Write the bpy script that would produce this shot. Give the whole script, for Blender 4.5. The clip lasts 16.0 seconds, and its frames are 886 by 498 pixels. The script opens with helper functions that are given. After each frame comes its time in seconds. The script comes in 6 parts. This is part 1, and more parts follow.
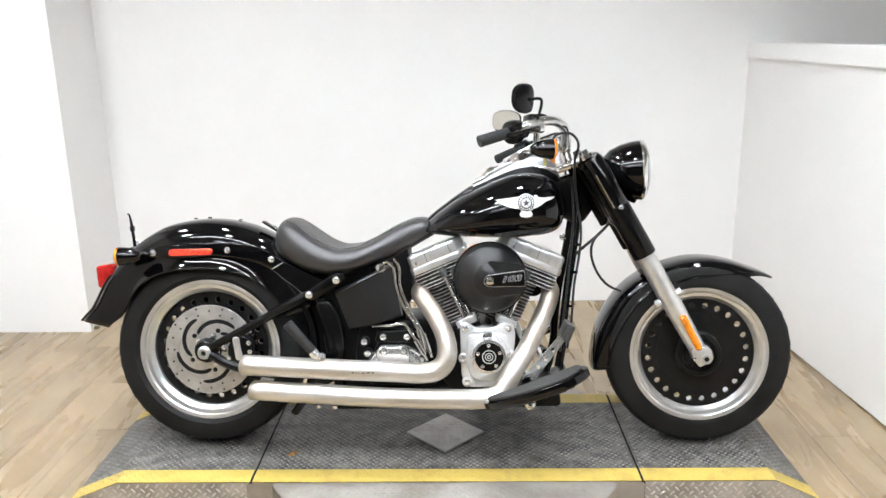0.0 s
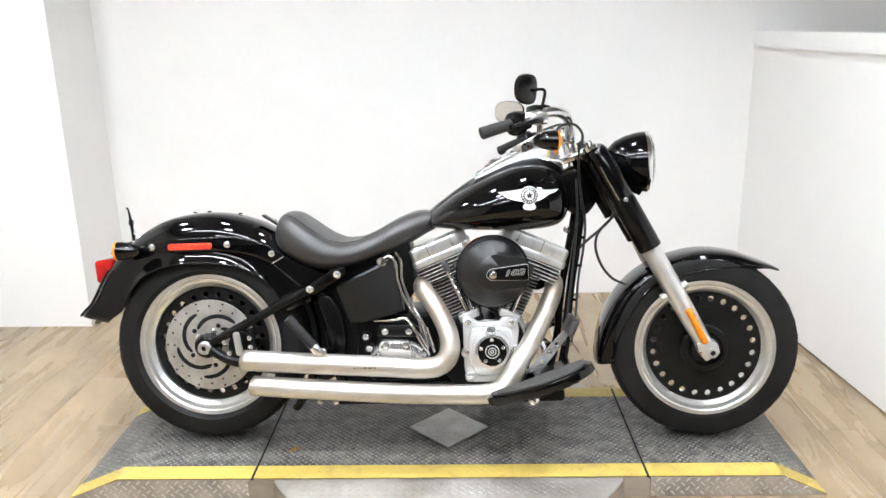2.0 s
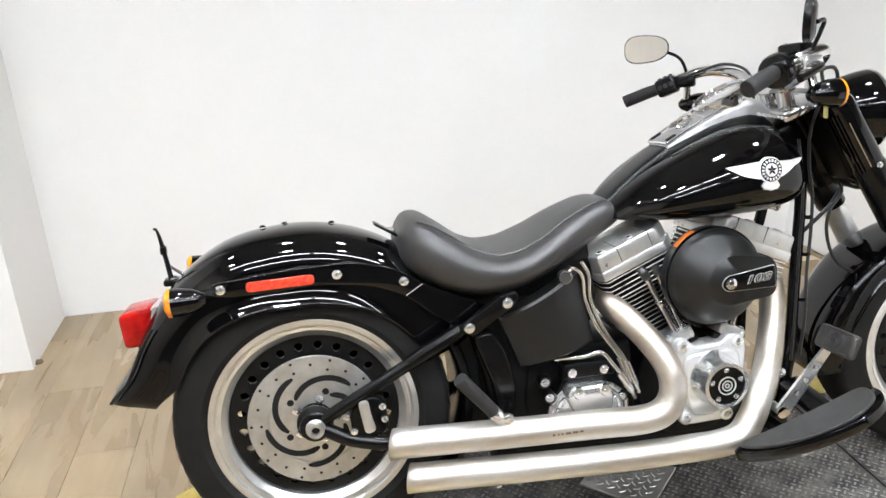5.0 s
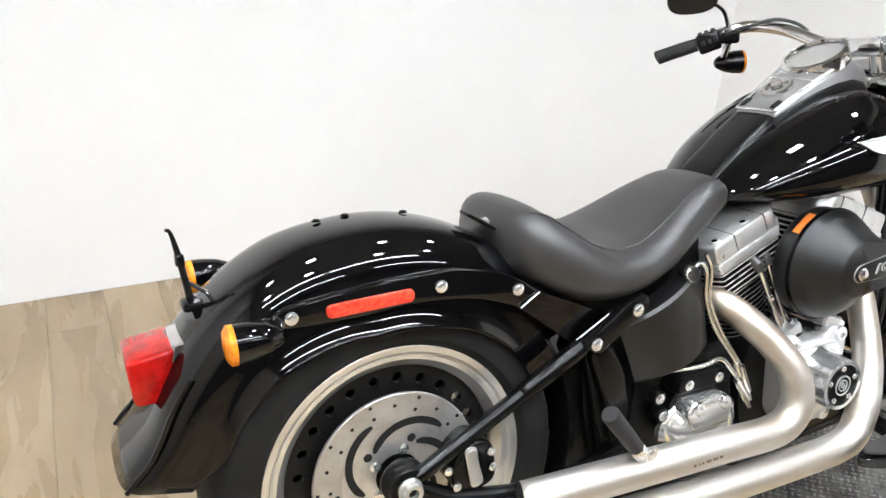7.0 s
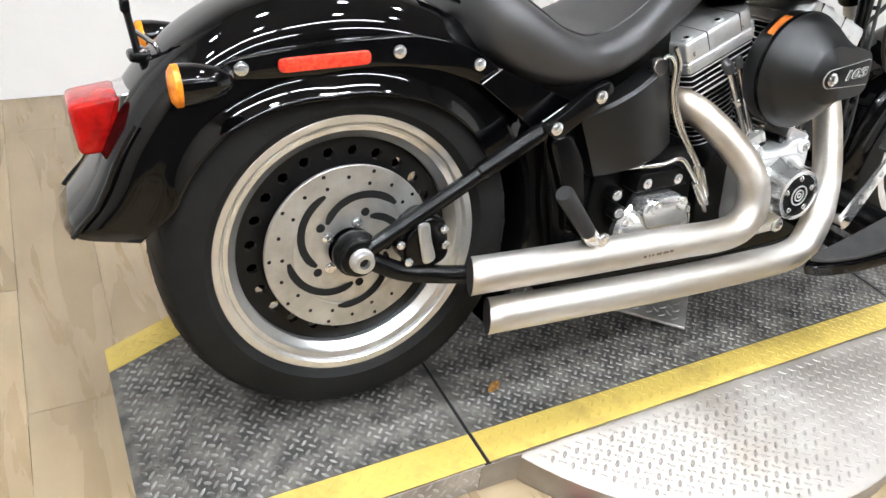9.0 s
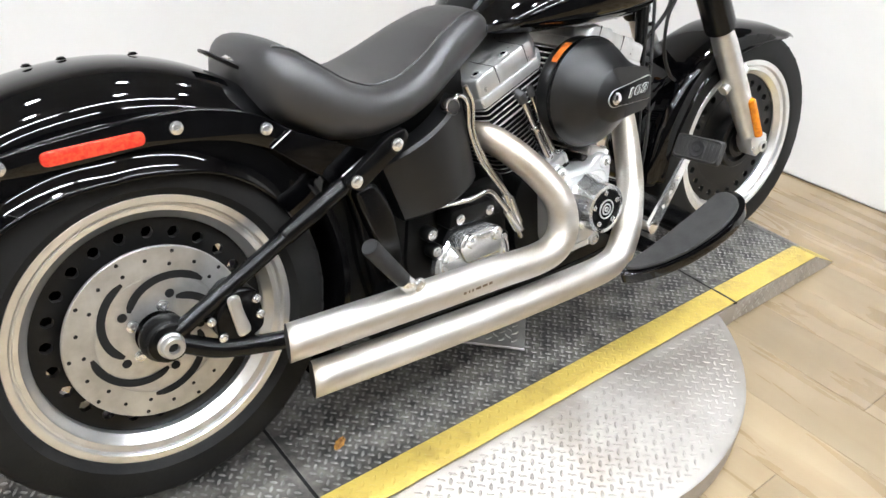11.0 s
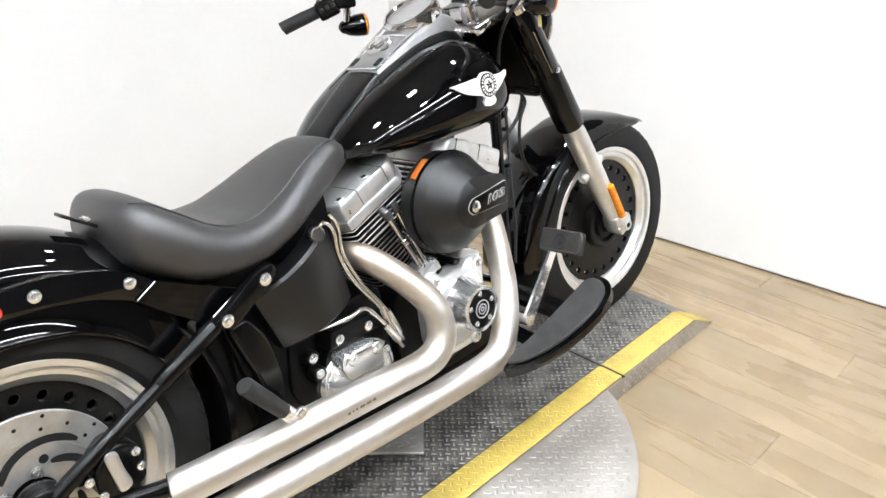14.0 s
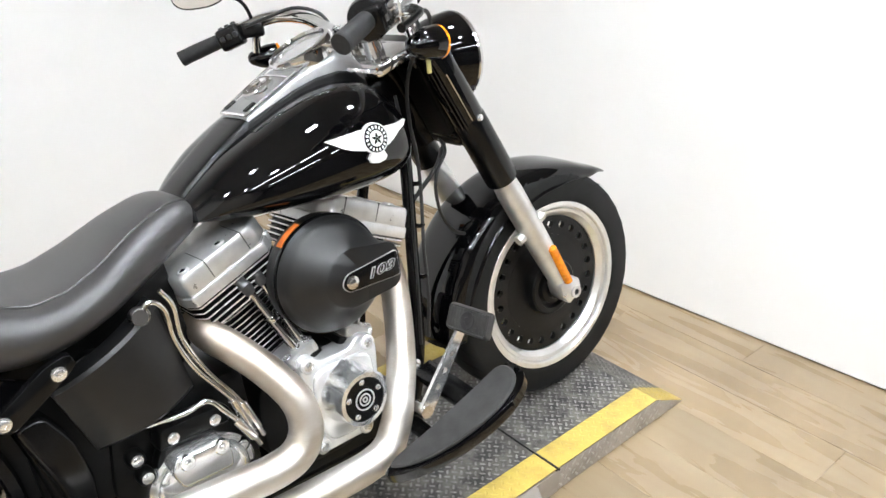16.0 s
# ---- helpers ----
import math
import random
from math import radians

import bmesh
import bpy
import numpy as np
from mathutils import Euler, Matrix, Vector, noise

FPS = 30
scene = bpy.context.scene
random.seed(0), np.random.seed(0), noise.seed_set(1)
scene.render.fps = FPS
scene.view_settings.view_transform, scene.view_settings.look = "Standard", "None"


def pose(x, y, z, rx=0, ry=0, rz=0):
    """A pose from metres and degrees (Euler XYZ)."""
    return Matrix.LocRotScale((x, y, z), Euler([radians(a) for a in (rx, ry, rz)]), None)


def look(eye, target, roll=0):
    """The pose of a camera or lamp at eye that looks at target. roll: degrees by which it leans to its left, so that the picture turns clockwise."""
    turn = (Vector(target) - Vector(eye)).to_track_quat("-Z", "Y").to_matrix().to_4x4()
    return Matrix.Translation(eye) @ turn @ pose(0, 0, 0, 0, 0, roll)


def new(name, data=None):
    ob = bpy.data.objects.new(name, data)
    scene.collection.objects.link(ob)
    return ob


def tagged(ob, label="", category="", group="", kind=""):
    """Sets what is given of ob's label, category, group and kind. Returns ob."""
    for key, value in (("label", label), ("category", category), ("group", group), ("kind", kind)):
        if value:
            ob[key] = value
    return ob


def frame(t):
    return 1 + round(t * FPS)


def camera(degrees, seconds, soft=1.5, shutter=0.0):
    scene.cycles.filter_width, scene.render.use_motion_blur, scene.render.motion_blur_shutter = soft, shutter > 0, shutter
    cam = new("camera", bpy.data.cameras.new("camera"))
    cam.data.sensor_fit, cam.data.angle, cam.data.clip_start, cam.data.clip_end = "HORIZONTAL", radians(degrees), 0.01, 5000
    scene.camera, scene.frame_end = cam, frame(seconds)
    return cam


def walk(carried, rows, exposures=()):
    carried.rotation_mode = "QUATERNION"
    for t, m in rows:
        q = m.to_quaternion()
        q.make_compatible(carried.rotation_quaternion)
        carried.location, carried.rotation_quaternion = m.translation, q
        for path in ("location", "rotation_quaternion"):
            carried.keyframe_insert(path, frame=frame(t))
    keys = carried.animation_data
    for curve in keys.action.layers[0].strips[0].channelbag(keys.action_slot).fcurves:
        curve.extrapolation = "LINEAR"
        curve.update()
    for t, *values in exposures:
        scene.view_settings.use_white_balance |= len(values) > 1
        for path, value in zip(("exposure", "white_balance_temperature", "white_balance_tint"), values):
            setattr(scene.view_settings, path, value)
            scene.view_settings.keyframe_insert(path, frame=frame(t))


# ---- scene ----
cam = camera(58.9, 16.0)
PATH = [
    (0, (0.04, -2.482, 1.419), (-0.015, -0.553, 0.892), -0.8),
    (0.5, (0.038, -2.472, 1.421), (-0.023, -0.545, 0.888), -0.9),
    (1, (0.037, -2.465, 1.423), (-0.031, -0.54, 0.887), -1.0),
    (1.5, (0.042, -2.458, 1.417), (-0.028, -0.533, 0.877), -1.0),
    (2, (0.043, -2.447, 1.419), (-0.021, -0.525, 0.869), -1.1),
    (2.5, (0.052, -2.43, 1.415), (-0.037, -0.516, 0.844), -0.9),
    (3, (0.039, -2.383, 1.399), (-0.165, -0.503, 0.749), -0.7),
    (3.5, (-0.152, -2.314, 1.418), (-0.215, -0.436, 0.734), -3.1),
    (4, (-0.341, -2.093, 1.4), (-0.554, -0.219, 0.734), -3.9),
    (4.5, (-0.549, -1.84, 1.409), (-0.679, 0.044, 0.749), -1.8),
    (4.7, (-0.645, -1.745, 1.411), (-0.574, 0.13, 0.718), -2.3),
    (6.8, (-1.237, -1.005, 1.362), (-0.421, 0.624, 0.536), 1.4),
    (7, (-1.249, -1.009, 1.34), (-0.421, 0.599, 0.485), 3.1),
    (7.5, (-1.247, -1.025, 1.281), (-0.407, 0.514, 0.319), 5.0),
    (8, (-1.239, -1.047, 1.248), (-0.415, 0.441, 0.196), 5.4),
    (8.5, (-1.239, -1.077, 1.198), (-0.447, 0.382, 0.083), 5.5),
    (9, (-1.233, -1.086, 1.193), (-0.41, 0.342, 0.06), 7.1),
    (9.5, (-1.192, -1.104, 1.195), (-0.283, 0.296, 0.094), 5.7),
    (10, (-1.156, -1.102, 1.222), (-0.178, 0.253, 0.123), 5.2),
    (12.3, (-1.086, -1.126, 1.268), (0.119, 0.135, 0.289), 2.9),
    (12.5, (-1.081, -1.129, 1.279), (0.136, 0.134, 0.318), 2.6),
    (13, (-1.077, -1.147, 1.298), (0.169, 0.123, 0.384), 1.2),
    (13.5, (-1.069, -1.165, 1.324), (0.191, 0.101, 0.424), 1.7),
    (14, (-1.053, -1.181, 1.349), (0.239, 0.06, 0.459), 0.7),
    (14.5, (-0.991, -1.207, 1.349), (0.355, -0.025, 0.459), -2.2),
    (15, (-0.818, -1.32, 1.37), (0.406, 0.055, 0.588), 0.9),
    (15.5, (-0.737, -1.362, 1.377), (0.455, 0.031, 0.578), -1.8),
    (16, (-0.602, -1.191, 1.362), (0.604, 0.142, 0.485), 1.3),
]
walk(cam, [(t, look(eye, target, roll)) for t, eye, target, roll in PATH], [(0, 0.0), (0.5, 0.02), (2, 0.07), (3, 0.03), (4.5, -0.06), (7, 0.04), (8, 0.04), (10, -0.1), (12.5, 0.09), (14, 0.1), (15, 0.03), (16, 0.03)])

# ceiling lights: long strips (x, y, length) and small square downlights (x, y)
STRIPS = [(-0.9, -3.3, 1.8), (1.3, -3.3, 1.8), (-1.35, -1.95, 1.5), (0.25, -1.95, 1.5)]
SPOTS = [(x, y) for y in (-1.2, 0.1) for x in (-2.0, -1.0, 0.0, 1.0)]
STRIP_POWER, SPOT_POWER = 125.0, 430.0
LIGHT_TINT = (0.915, 0.965, 1.02)


# ---- lights of the room ----
world = bpy.data.worlds.new("world")
scene.world = world
world.use_nodes = True
world.node_tree.nodes["Background"].inputs[0].default_value = (0.8, 0.85, 0.9, 1)
world.node_tree.nodes["Background"].inputs[1].default_value = 0.15
scene.view_settings.exposure = 0.0


# ---- materials ----
def mat(name, color=(0.5, 0.5, 0.5), rough=0.5, metal=0.0, coat=0.0, emit=0.0, trans=0.0, ior=1.45):
    m = bpy.data.materials.new(name)
    m.use_nodes = True
    b = m.node_tree.nodes["Principled BSDF"]
    b.inputs["Base Color"].default_value = (*color, 1)
    b.inputs["Roughness"].default_value = rough
    b.inputs["Metallic"].default_value = metal
    b.inputs["Coat Weight"].default_value = coat
    b.inputs["Coat Roughness"].default_value = 0.02
    b.inputs["Transmission Weight"].default_value = trans
    b.inputs["IOR"].default_value = ior
    if emit:
        b.inputs["Emission Color"].default_value = (*color, 1)
        b.inputs["Emission Strength"].default_value = emit
    return m


def node(m, kind, **sets):
    n = m.node_tree.nodes.new(kind)
    for k, v in sets.items():
        n.inputs[k.replace("_", " ")].default_value = v
    return n


def wire(m, a, out, b, inp):
    m.node_tree.links.new(a.outputs[out], b.inputs[inp])


def coords(m, scale=(1, 1, 1), space="Object", turn=0.0):
    c = node(m, "ShaderNodeTexCoord")
    p = node(m, "ShaderNodeMapping")
    p.inputs["Scale"].default_value = scale
    p.inputs["Rotation"].default_value = (0, 0, turn)
    wire(m, c, space, p, "Vector")
    return p


def mottled(m, light, dark, scale=8.0, detail=6.0, stretch=(1, 1, 1), lo=0.35, hi=0.65, bump=0.0, bump_scale=60.0, rough=None, turn=0.0):
    """Colour that wanders between two tones, with fine relief and uneven gloss."""
    b = m.node_tree.nodes["Principled BSDF"]
    p = coords(m, stretch, turn=turn)
    n = node(m, "ShaderNodeTexNoise", Scale=scale, Detail=detail, Roughness=0.6)
    wire(m, p, 0, n, "Vector")
    r = node(m, "ShaderNodeValToRGB")
    r.color_ramp.elements[0].position, r.color_ramp.elements[1].position = lo, hi
    r.color_ramp.elements[0].color, r.color_ramp.elements[1].color = (*dark, 1), (*light, 1)
    wire(m, n, "Fac", r, "Fac")
    wire(m, r, "Color", b, "Base Color")
    if rough:
        q = node(m, "ShaderNodeMapRange")
        q.inputs["To Min"].default_value, q.inputs["To Max"].default_value = rough
        wire(m, n, "Fac", q, "Value")
        wire(m, q, "Result", b, "Roughness")
    if bump:
        g = node(m, "ShaderNodeTexNoise", Scale=bump_scale, Detail=4.0)
        wire(m, p, 0, g, "Vector")
        u = node(m, "ShaderNodeBump", Strength=bump, Distance=0.002)
        wire(m, g, "Fac", u, "Height")
        wire(m, u, "Normal", b, "Normal")
    return m


PAINT = mottled(mat("black_paint"), (0.002, 0.002, 0.0023), (0.001, 0.001, 0.0012), scale=30, rough=(0.025, 0.06))
MATTE = mottled(mat("matte_black", rough=0.4), (0.0075, 0.0075, 0.0078), (0.005, 0.005, 0.0052), scale=40, rough=(0.32, 0.43), bump=0.08, bump_scale=500)
SATIN = mottled(mat("satin_black", rough=0.3), (0.0034, 0.0034, 0.0036), (0.0017, 0.0017, 0.0018), scale=25, rough=(0.16, 0.3))
HUB = mottled(mat("dusty_wheel_black", rough=0.45), (0.0085, 0.0083, 0.008), (0.003, 0.003, 0.003), scale=14, detail=8, rough=(0.3, 0.48))
DARK = mottled(mat("dark_engine_black", rough=0.5), (0.0028, 0.0028, 0.0028), (0.0012, 0.0012, 0.0012), scale=30, rough=(0.3, 0.5))
CHROME = mottled(mat("chrome", metal=1.0), (0.82, 0.82, 0.82), (0.68, 0.68, 0.69), scale=20, rough=(0.05, 0.12))
ALU = mottled(mat("cast_aluminium", metal=0.62), (0.93, 0.93, 0.93), (0.84, 0.84, 0.84), scale=25, rough=(0.2, 0.3), bump=0.015, bump_scale=250)
FORKALU = mottled(mat("painted_aluminium", metal=0.85), (0.72, 0.715, 0.7), (0.6, 0.59, 0.575), scale=18, rough=(0.3, 0.42))
POLISH = mottled(mat("polished_rim", metal=0.92), (0.86, 0.86, 0.86), (0.74, 0.74, 0.74), scale=14, rough=(0.24, 0.36))
STEEL = mottled(mat("brushed_exhaust_steel", metal=1.0), (0.71, 0.69, 0.66), (0.55, 0.495, 0.42), scale=6, stretch=(0.5, 2.5, 2.5), rough=(0.4, 0.52), bump=0.05, bump_scale=300)
def heat_tint(m):
    """Straw and brown discolouring of the steel near the engine, in uneven patches."""
    b = m.node_tree.nodes["Principled BSDF"]
    ramp = b.inputs["Base Color"].links[0].from_node
    c = node(m, "ShaderNodeTexCoord")
    s = node(m, "ShaderNodeSeparateXYZ")
    wire(m, c, "Object", s, 0)
    n = node(m, "ShaderNodeTexNoise", Scale=14.0, Detail=5.0)
    wire(m, c, "Object", n, "Vector")
    a = node(m, "ShaderNodeMath")
    a.operation = "MULTIPLY_ADD"
    a.inputs[1].default_value = 0.16
    wire(m, n, "Fac", a, 0)
    wire(m, s, "Z", a, 2)
    q = node(m, "ShaderNodeMapRange")
    q.inputs["From Min"].default_value, q.inputs["From Max"].default_value = 0.4, 0.6
    q.inputs["To Max"].default_value = 0.55
    wire(m, a, 0, q, "Value")
    x = node(m, "ShaderNodeMix")
    x.data_type = "RGBA"
    x.inputs[7].default_value = (0.38, 0.29, 0.2, 1)
    wire(m, q, "Result", x, 0)
    m.node_tree.links.new(ramp.outputs["Color"], x.inputs[6])
    m.node_tree.links.new(x.outputs[2], b.inputs["Base Color"])


heat_tint(STEEL)
ROTOR = mottled(mat("brake_rotor_steel", metal=0.85), (0.62, 0.615, 0.6), (0.44, 0.43, 0.41), scale=16, rough=(0.36, 0.48), bump=0.05, bump_scale=400)
BRIGHT = mottled(mat("bright_plated_metal", metal=0.88), (0.92, 0.92, 0.92), (0.84, 0.84, 0.84), scale=20, rough=(0.12, 0.2))
CARRIER = mottled(mat("rotor_carrier_metal", metal=0.85), (0.66, 0.655, 0.64), (0.5, 0.495, 0.48), scale=24, rough=(0.3, 0.42), bump=0.04, bump_scale=300)
ROCKER = mottled(mat("cast_rocker_silver", metal=0.7), (0.66, 0.66, 0.655), (0.55, 0.55, 0.545), scale=25, rough=(0.24, 0.34), bump=0.03, bump_scale=250)
FIN = mottled(mat("machined_fin", metal=0.6), (0.82, 0.82, 0.82), (0.6, 0.6, 0.6), scale=50, rough=(0.22, 0.36))
CASTGREY = mottled(mat("dull_cast_grey", metal=0.6), (0.09, 0.09, 0.09), (0.05, 0.05, 0.05), scale=30, rough=(0.3, 0.45))
RUBBER = mottled(mat("tyre_rubber", rough=0.7), (0.0135, 0.0133, 0.013), (0.007, 0.007, 0.007), scale=9, rough=(0.5, 0.68), bump=0.15, bump_scale=220)
GRIP = mottled(mat("grip_rubber", rough=0.6), (0.028, 0.028, 0.0285), (0.016, 0.016, 0.0165), scale=60, rough=(0.45, 0.65), bump=0.2, bump_scale=400)
VINYL = mottled(mat("seat_vinyl", rough=0.45), (0.026, 0.0245, 0.0245), (0.018, 0.017, 0.017), scale=9, rough=(0.33, 0.42), bump=0.25, bump_scale=700)
for dull, level in ((DARK, 0.22), (HUB, 0.26), (SATIN, 0.3), (RUBBER, 0.18), (GRIP, 0.3), (MATTE, 0.52), (VINYL, 0.85)):
    dull.node_tree.nodes["Principled BSDF"].inputs["Specular IOR Level"].default_value = level
RED = mottled(mat("red_lens"), (0.42, 0.008, 0.005), (0.2, 0.003, 0.003), scale=28, rough=(0.06, 0.14))
REFLECT = mottled(mat("red_reflector", rough=0.2, coat=0.5), (0.75, 0.07, 0.03), (0.6, 0.03, 0.02), scale=180, lo=0.4, hi=0.6)
AMBER = mottled(mat("amber_lens"), (0.82, 0.27, 0.014), (0.58, 0.16, 0.008), scale=90, rough=(0.12, 0.2))
PADRUBBER = mottled(mat("worn_pad_rubber", rough=0.5), (0.034, 0.033, 0.032), (0.018, 0.0175, 0.017), scale=30, rough=(0.45, 0.6), bump=0.2, bump_scale=350)
BADGE = mat("badge_white_metal", (0.78, 0.78, 0.77), 0.3, 0.2)
LENS = mat("clear_lens", (0.95, 0.95, 0.95), 0.03, trans=1.0)
MIRROR = mat("mirror_glass", (0.92, 0.92, 0.91), 0.02, 1.0)
BLACKHOLE = mat("recess_black", (0.004, 0.004, 0.004), 0.9)
WHITE_METAL = mat("letter_silver", (0.7, 0.7, 0.7), 0.3, 0.6)
CABLE = mat("cable_black", (0.012, 0.012, 0.012), 0.4)
WALL = mottled(mat("white_wall_paint", rough=0.55), (0.82, 0.81, 0.8), (0.79, 0.78, 0.77), scale=1.6, rough=(0.45, 0.6), bump=0.08, bump_scale=90)
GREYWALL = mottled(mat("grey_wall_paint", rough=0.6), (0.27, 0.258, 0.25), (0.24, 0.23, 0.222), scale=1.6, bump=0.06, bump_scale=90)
CEIL = mottled(mat("ceiling_paint", rough=0.8), (0.42, 0.41, 0.4), (0.37, 0.36, 0.35), scale=2)
# unseen wall behind the viewer, coloured dark so the black paint reflects dimness
FARWALL = mottled(mat("dark_showroom_wall", rough=0.7), (0.085, 0.08, 0.076), (0.06, 0.057, 0.054), scale=2)
# beige given to an unseen stretch of wall to tone the left mirror's reflection
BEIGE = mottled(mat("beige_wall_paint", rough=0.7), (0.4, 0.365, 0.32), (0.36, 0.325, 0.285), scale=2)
TREADBLACK = mottled(mat("worn_black_tread", rough=0.5), (0.185, 0.172, 0.152), (0.03, 0.0292, 0.028), scale=24, detail=12, lo=0.38, hi=0.76, rough=(0.28, 0.5), bump=0.12, bump_scale=160)
TREADTOP = mottled(mat("worn_tread_bars", rough=0.4, metal=0.3), (0.32, 0.312, 0.3), (0.07, 0.068, 0.064), scale=26, detail=9, lo=0.34, hi=0.66, rough=(0.28, 0.5))
YELLOW = mottled(mat("yellow_safety_paint", rough=0.5), (0.48, 0.36, 0.085), (0.38, 0.275, 0.07), scale=14, detail=10, lo=0.32, hi=0.5, rough=(0.3, 0.5), bump=0.1, bump_scale=120)
PLATE = mottled(mat("bright_tread_plate", metal=0.9), (0.5, 0.475, 0.445), (0.33, 0.298, 0.265), scale=5, detail=10, rough=(0.48, 0.64), bump=0.06, bump_scale=200)
DULLPLATE = mottled(mat("dull_tread_plate", metal=0.85), (0.64, 0.625, 0.6), (0.42, 0.405, 0.385), scale=9, detail=8, rough=(0.35, 0.55), bump=0.08, bump_scale=200)
SKIRT = mottled(mat("grey_tread_side", metal=0.7), (0.5, 0.475, 0.445), (0.31, 0.29, 0.265), scale=9, detail=8, rough=(0.35, 0.55), bump=0.08, bump_scale=200)


def plank_material():
    m = mat("oak_vinyl_plank", rough=0.42)
    b = m.node_tree.nodes["Principled BSDF"]
    info = node(m, "ShaderNodeObjectInfo")
    p = coords(m, (1, 1, 1))
    shift = node(m, "ShaderNodeVectorMath")
    shift.operation = "ADD"
    many = node(m, "ShaderNodeMath")
    many.operation = "MULTIPLY"
    many.inputs[1].default_value = 37.0
    wire(m, info, "Random", many, 0)
    wire(m, p, 0, shift, 0)
    wire(m, many, 0, shift, 1)
    stretch = node(m, "ShaderNodeMapping")
    stretch.inputs["Scale"].default_value = (6.5, 0.9, 1)
    wire(m, shift, 0, stretch, "Vector")
    grain = node(m, "ShaderNodeTexNoise", Scale=1.9, Detail=7.0, Roughness=0.5, Distortion=0.6)
    wire(m, stretch, 0, grain, "Vector")
    ramp = node(m, "ShaderNodeValToRGB")
    e = ramp.color_ramp.elements
    e[0].position, e[0].color = 0.2, (0.258, 0.182, 0.098, 1)
    e[1].position, e[1].color = 0.72, (0.355, 0.27, 0.161, 1)
    mid = e.new(0.5)
    mid.color = (0.3, 0.217, 0.122, 1)
    wire(m, grain, "Fac", ramp, "Fac")
    tone = node(m, "ShaderNodeMapRange")
    tone.inputs["To Min"].default_value, tone.inputs["To Max"].default_value = 0.8, 1.0
    wire(m, info, "Random", tone, "Value")
    hsv = node(m, "ShaderNodeHueSaturation", Saturation=0.95)
    wire(m, ramp, "Color", hsv, "Color")
    patch = node(m, "ShaderNodeTexNoise", Scale=2.6, Detail=4.0, Roughness=0.55)
    wire(m, shift, 0, patch, "Vector")
    worn = node(m, "ShaderNodeMapRange")
    worn.inputs["From Min"].default_value, worn.inputs["From Max"].default_value = 0.35, 0.65
    worn.inputs["To Min"].default_value, worn.inputs["To Max"].default_value = 0.86, 1.12
    wire(m, patch, "Fac", worn, "Value")
    both = node(m, "ShaderNodeMath")
    both.operation = "MULTIPLY"
    wire(m, tone, "Result", both, 0)
    wire(m, worn, "Result", both, 1)
    wire(m, both, 0, hsv, "Value")
    wire(m, hsv, "Color", b, "Base Color")
    fine = node(m, "ShaderNodeTexNoise", Scale=14.0, Detail=3.0)
    wire(m, stretch, 0, fine, "Vector")
    up = node(m, "ShaderNodeBump", Strength=0.12, Distance=0.001)
    wire(m, fine, "Fac", up, "Height")
    wire(m, up, "Normal", b, "Normal")
    ro = node(m, "ShaderNodeMapRange")
    ro.inputs["To Min"].default_value, ro.inputs["To Max"].default_value = 0.2, 0.36
    b.inputs["Specular IOR Level"].default_value = 0.75
    wire(m, grain, "Fac", ro, "Value")
    wire(m, ro, "Result", b, "Roughness")
    return m


PLANK = plank_material()


# ---- mesh helpers ----
def part(name, bm, material, parent=None, label="", smooth=40):
    me = bpy.data.meshes.new(name)
    bmesh.ops.recalc_face_normals(bm, faces=bm.faces[:])
    bm.to_mesh(me)
    bm.free()
    if smooth:
        for f in me.polygons:
            f.use_smooth = True
        me.set_sharp_from_angle(angle=radians(smooth))
    me.materials.append(material)
    ob = new(name, me)
    if parent:
        ob.parent = parent
    if label:
        ob["label"] = label
    return ob


def share(ob, m, parent=None):
    """A further piece on the same mesh, at pose m in its parent's frame."""
    o = bpy.data.objects.new(ob.name.split(".")[0], ob.data)
    scene.collection.objects.link(o)
    o.parent = parent or ob.parent
    o.matrix_basis = m
    return o


def box(bm, lo, hi, bevel=0.0, seg=2, m=None):
    r = bmesh.ops.create_cube(bm, size=1.0)
    c = [(a + b) / 2 for a, b in zip(lo, hi)]
    s = [abs(b - a) for a, b in zip(lo, hi)]
    for v in r["verts"]:
        v.co = Vector([v.co[i] * s[i] + c[i] for i in range(3)])
    if bevel:
        es = list({e for v in r["verts"] for e in v.link_edges})
        out = bmesh.ops.bevel(bm, geom=es, offset=bevel, segments=seg, affect="EDGES", profile=0.5)
        vs = list({v for f in out["faces"] for v in f.verts} | {v for v in r["verts"] if v.is_valid})
    else:
        vs = r["verts"]
    if m:
        bmesh.ops.transform(bm, matrix=m, verts=vs)
    return bm


def smooth_path(pts, per=8):
    """A Catmull-Rom curve through points."""
    pts = [Vector(p) for p in pts]
    if len(pts) < 3:
        return [pts[0].lerp(pts[-1], i / per) for i in range(per + 1)]
    p = [pts[0] * 2 - pts[1], *pts, pts[-1] * 2 - pts[-2]]
    out = []
    for i in range(1, len(p) - 2):
        a, b, c, d = p[i - 1 : i + 3]
        for k in range(per):
            t = k / per
            out.append(0.5 * (2 * b + (c - a) * t + (2 * a - 5 * b + 4 * c - d) * t * t + (3 * b - a - 3 * c + d) * t**3))
    out.append(pts[-1])
    return out


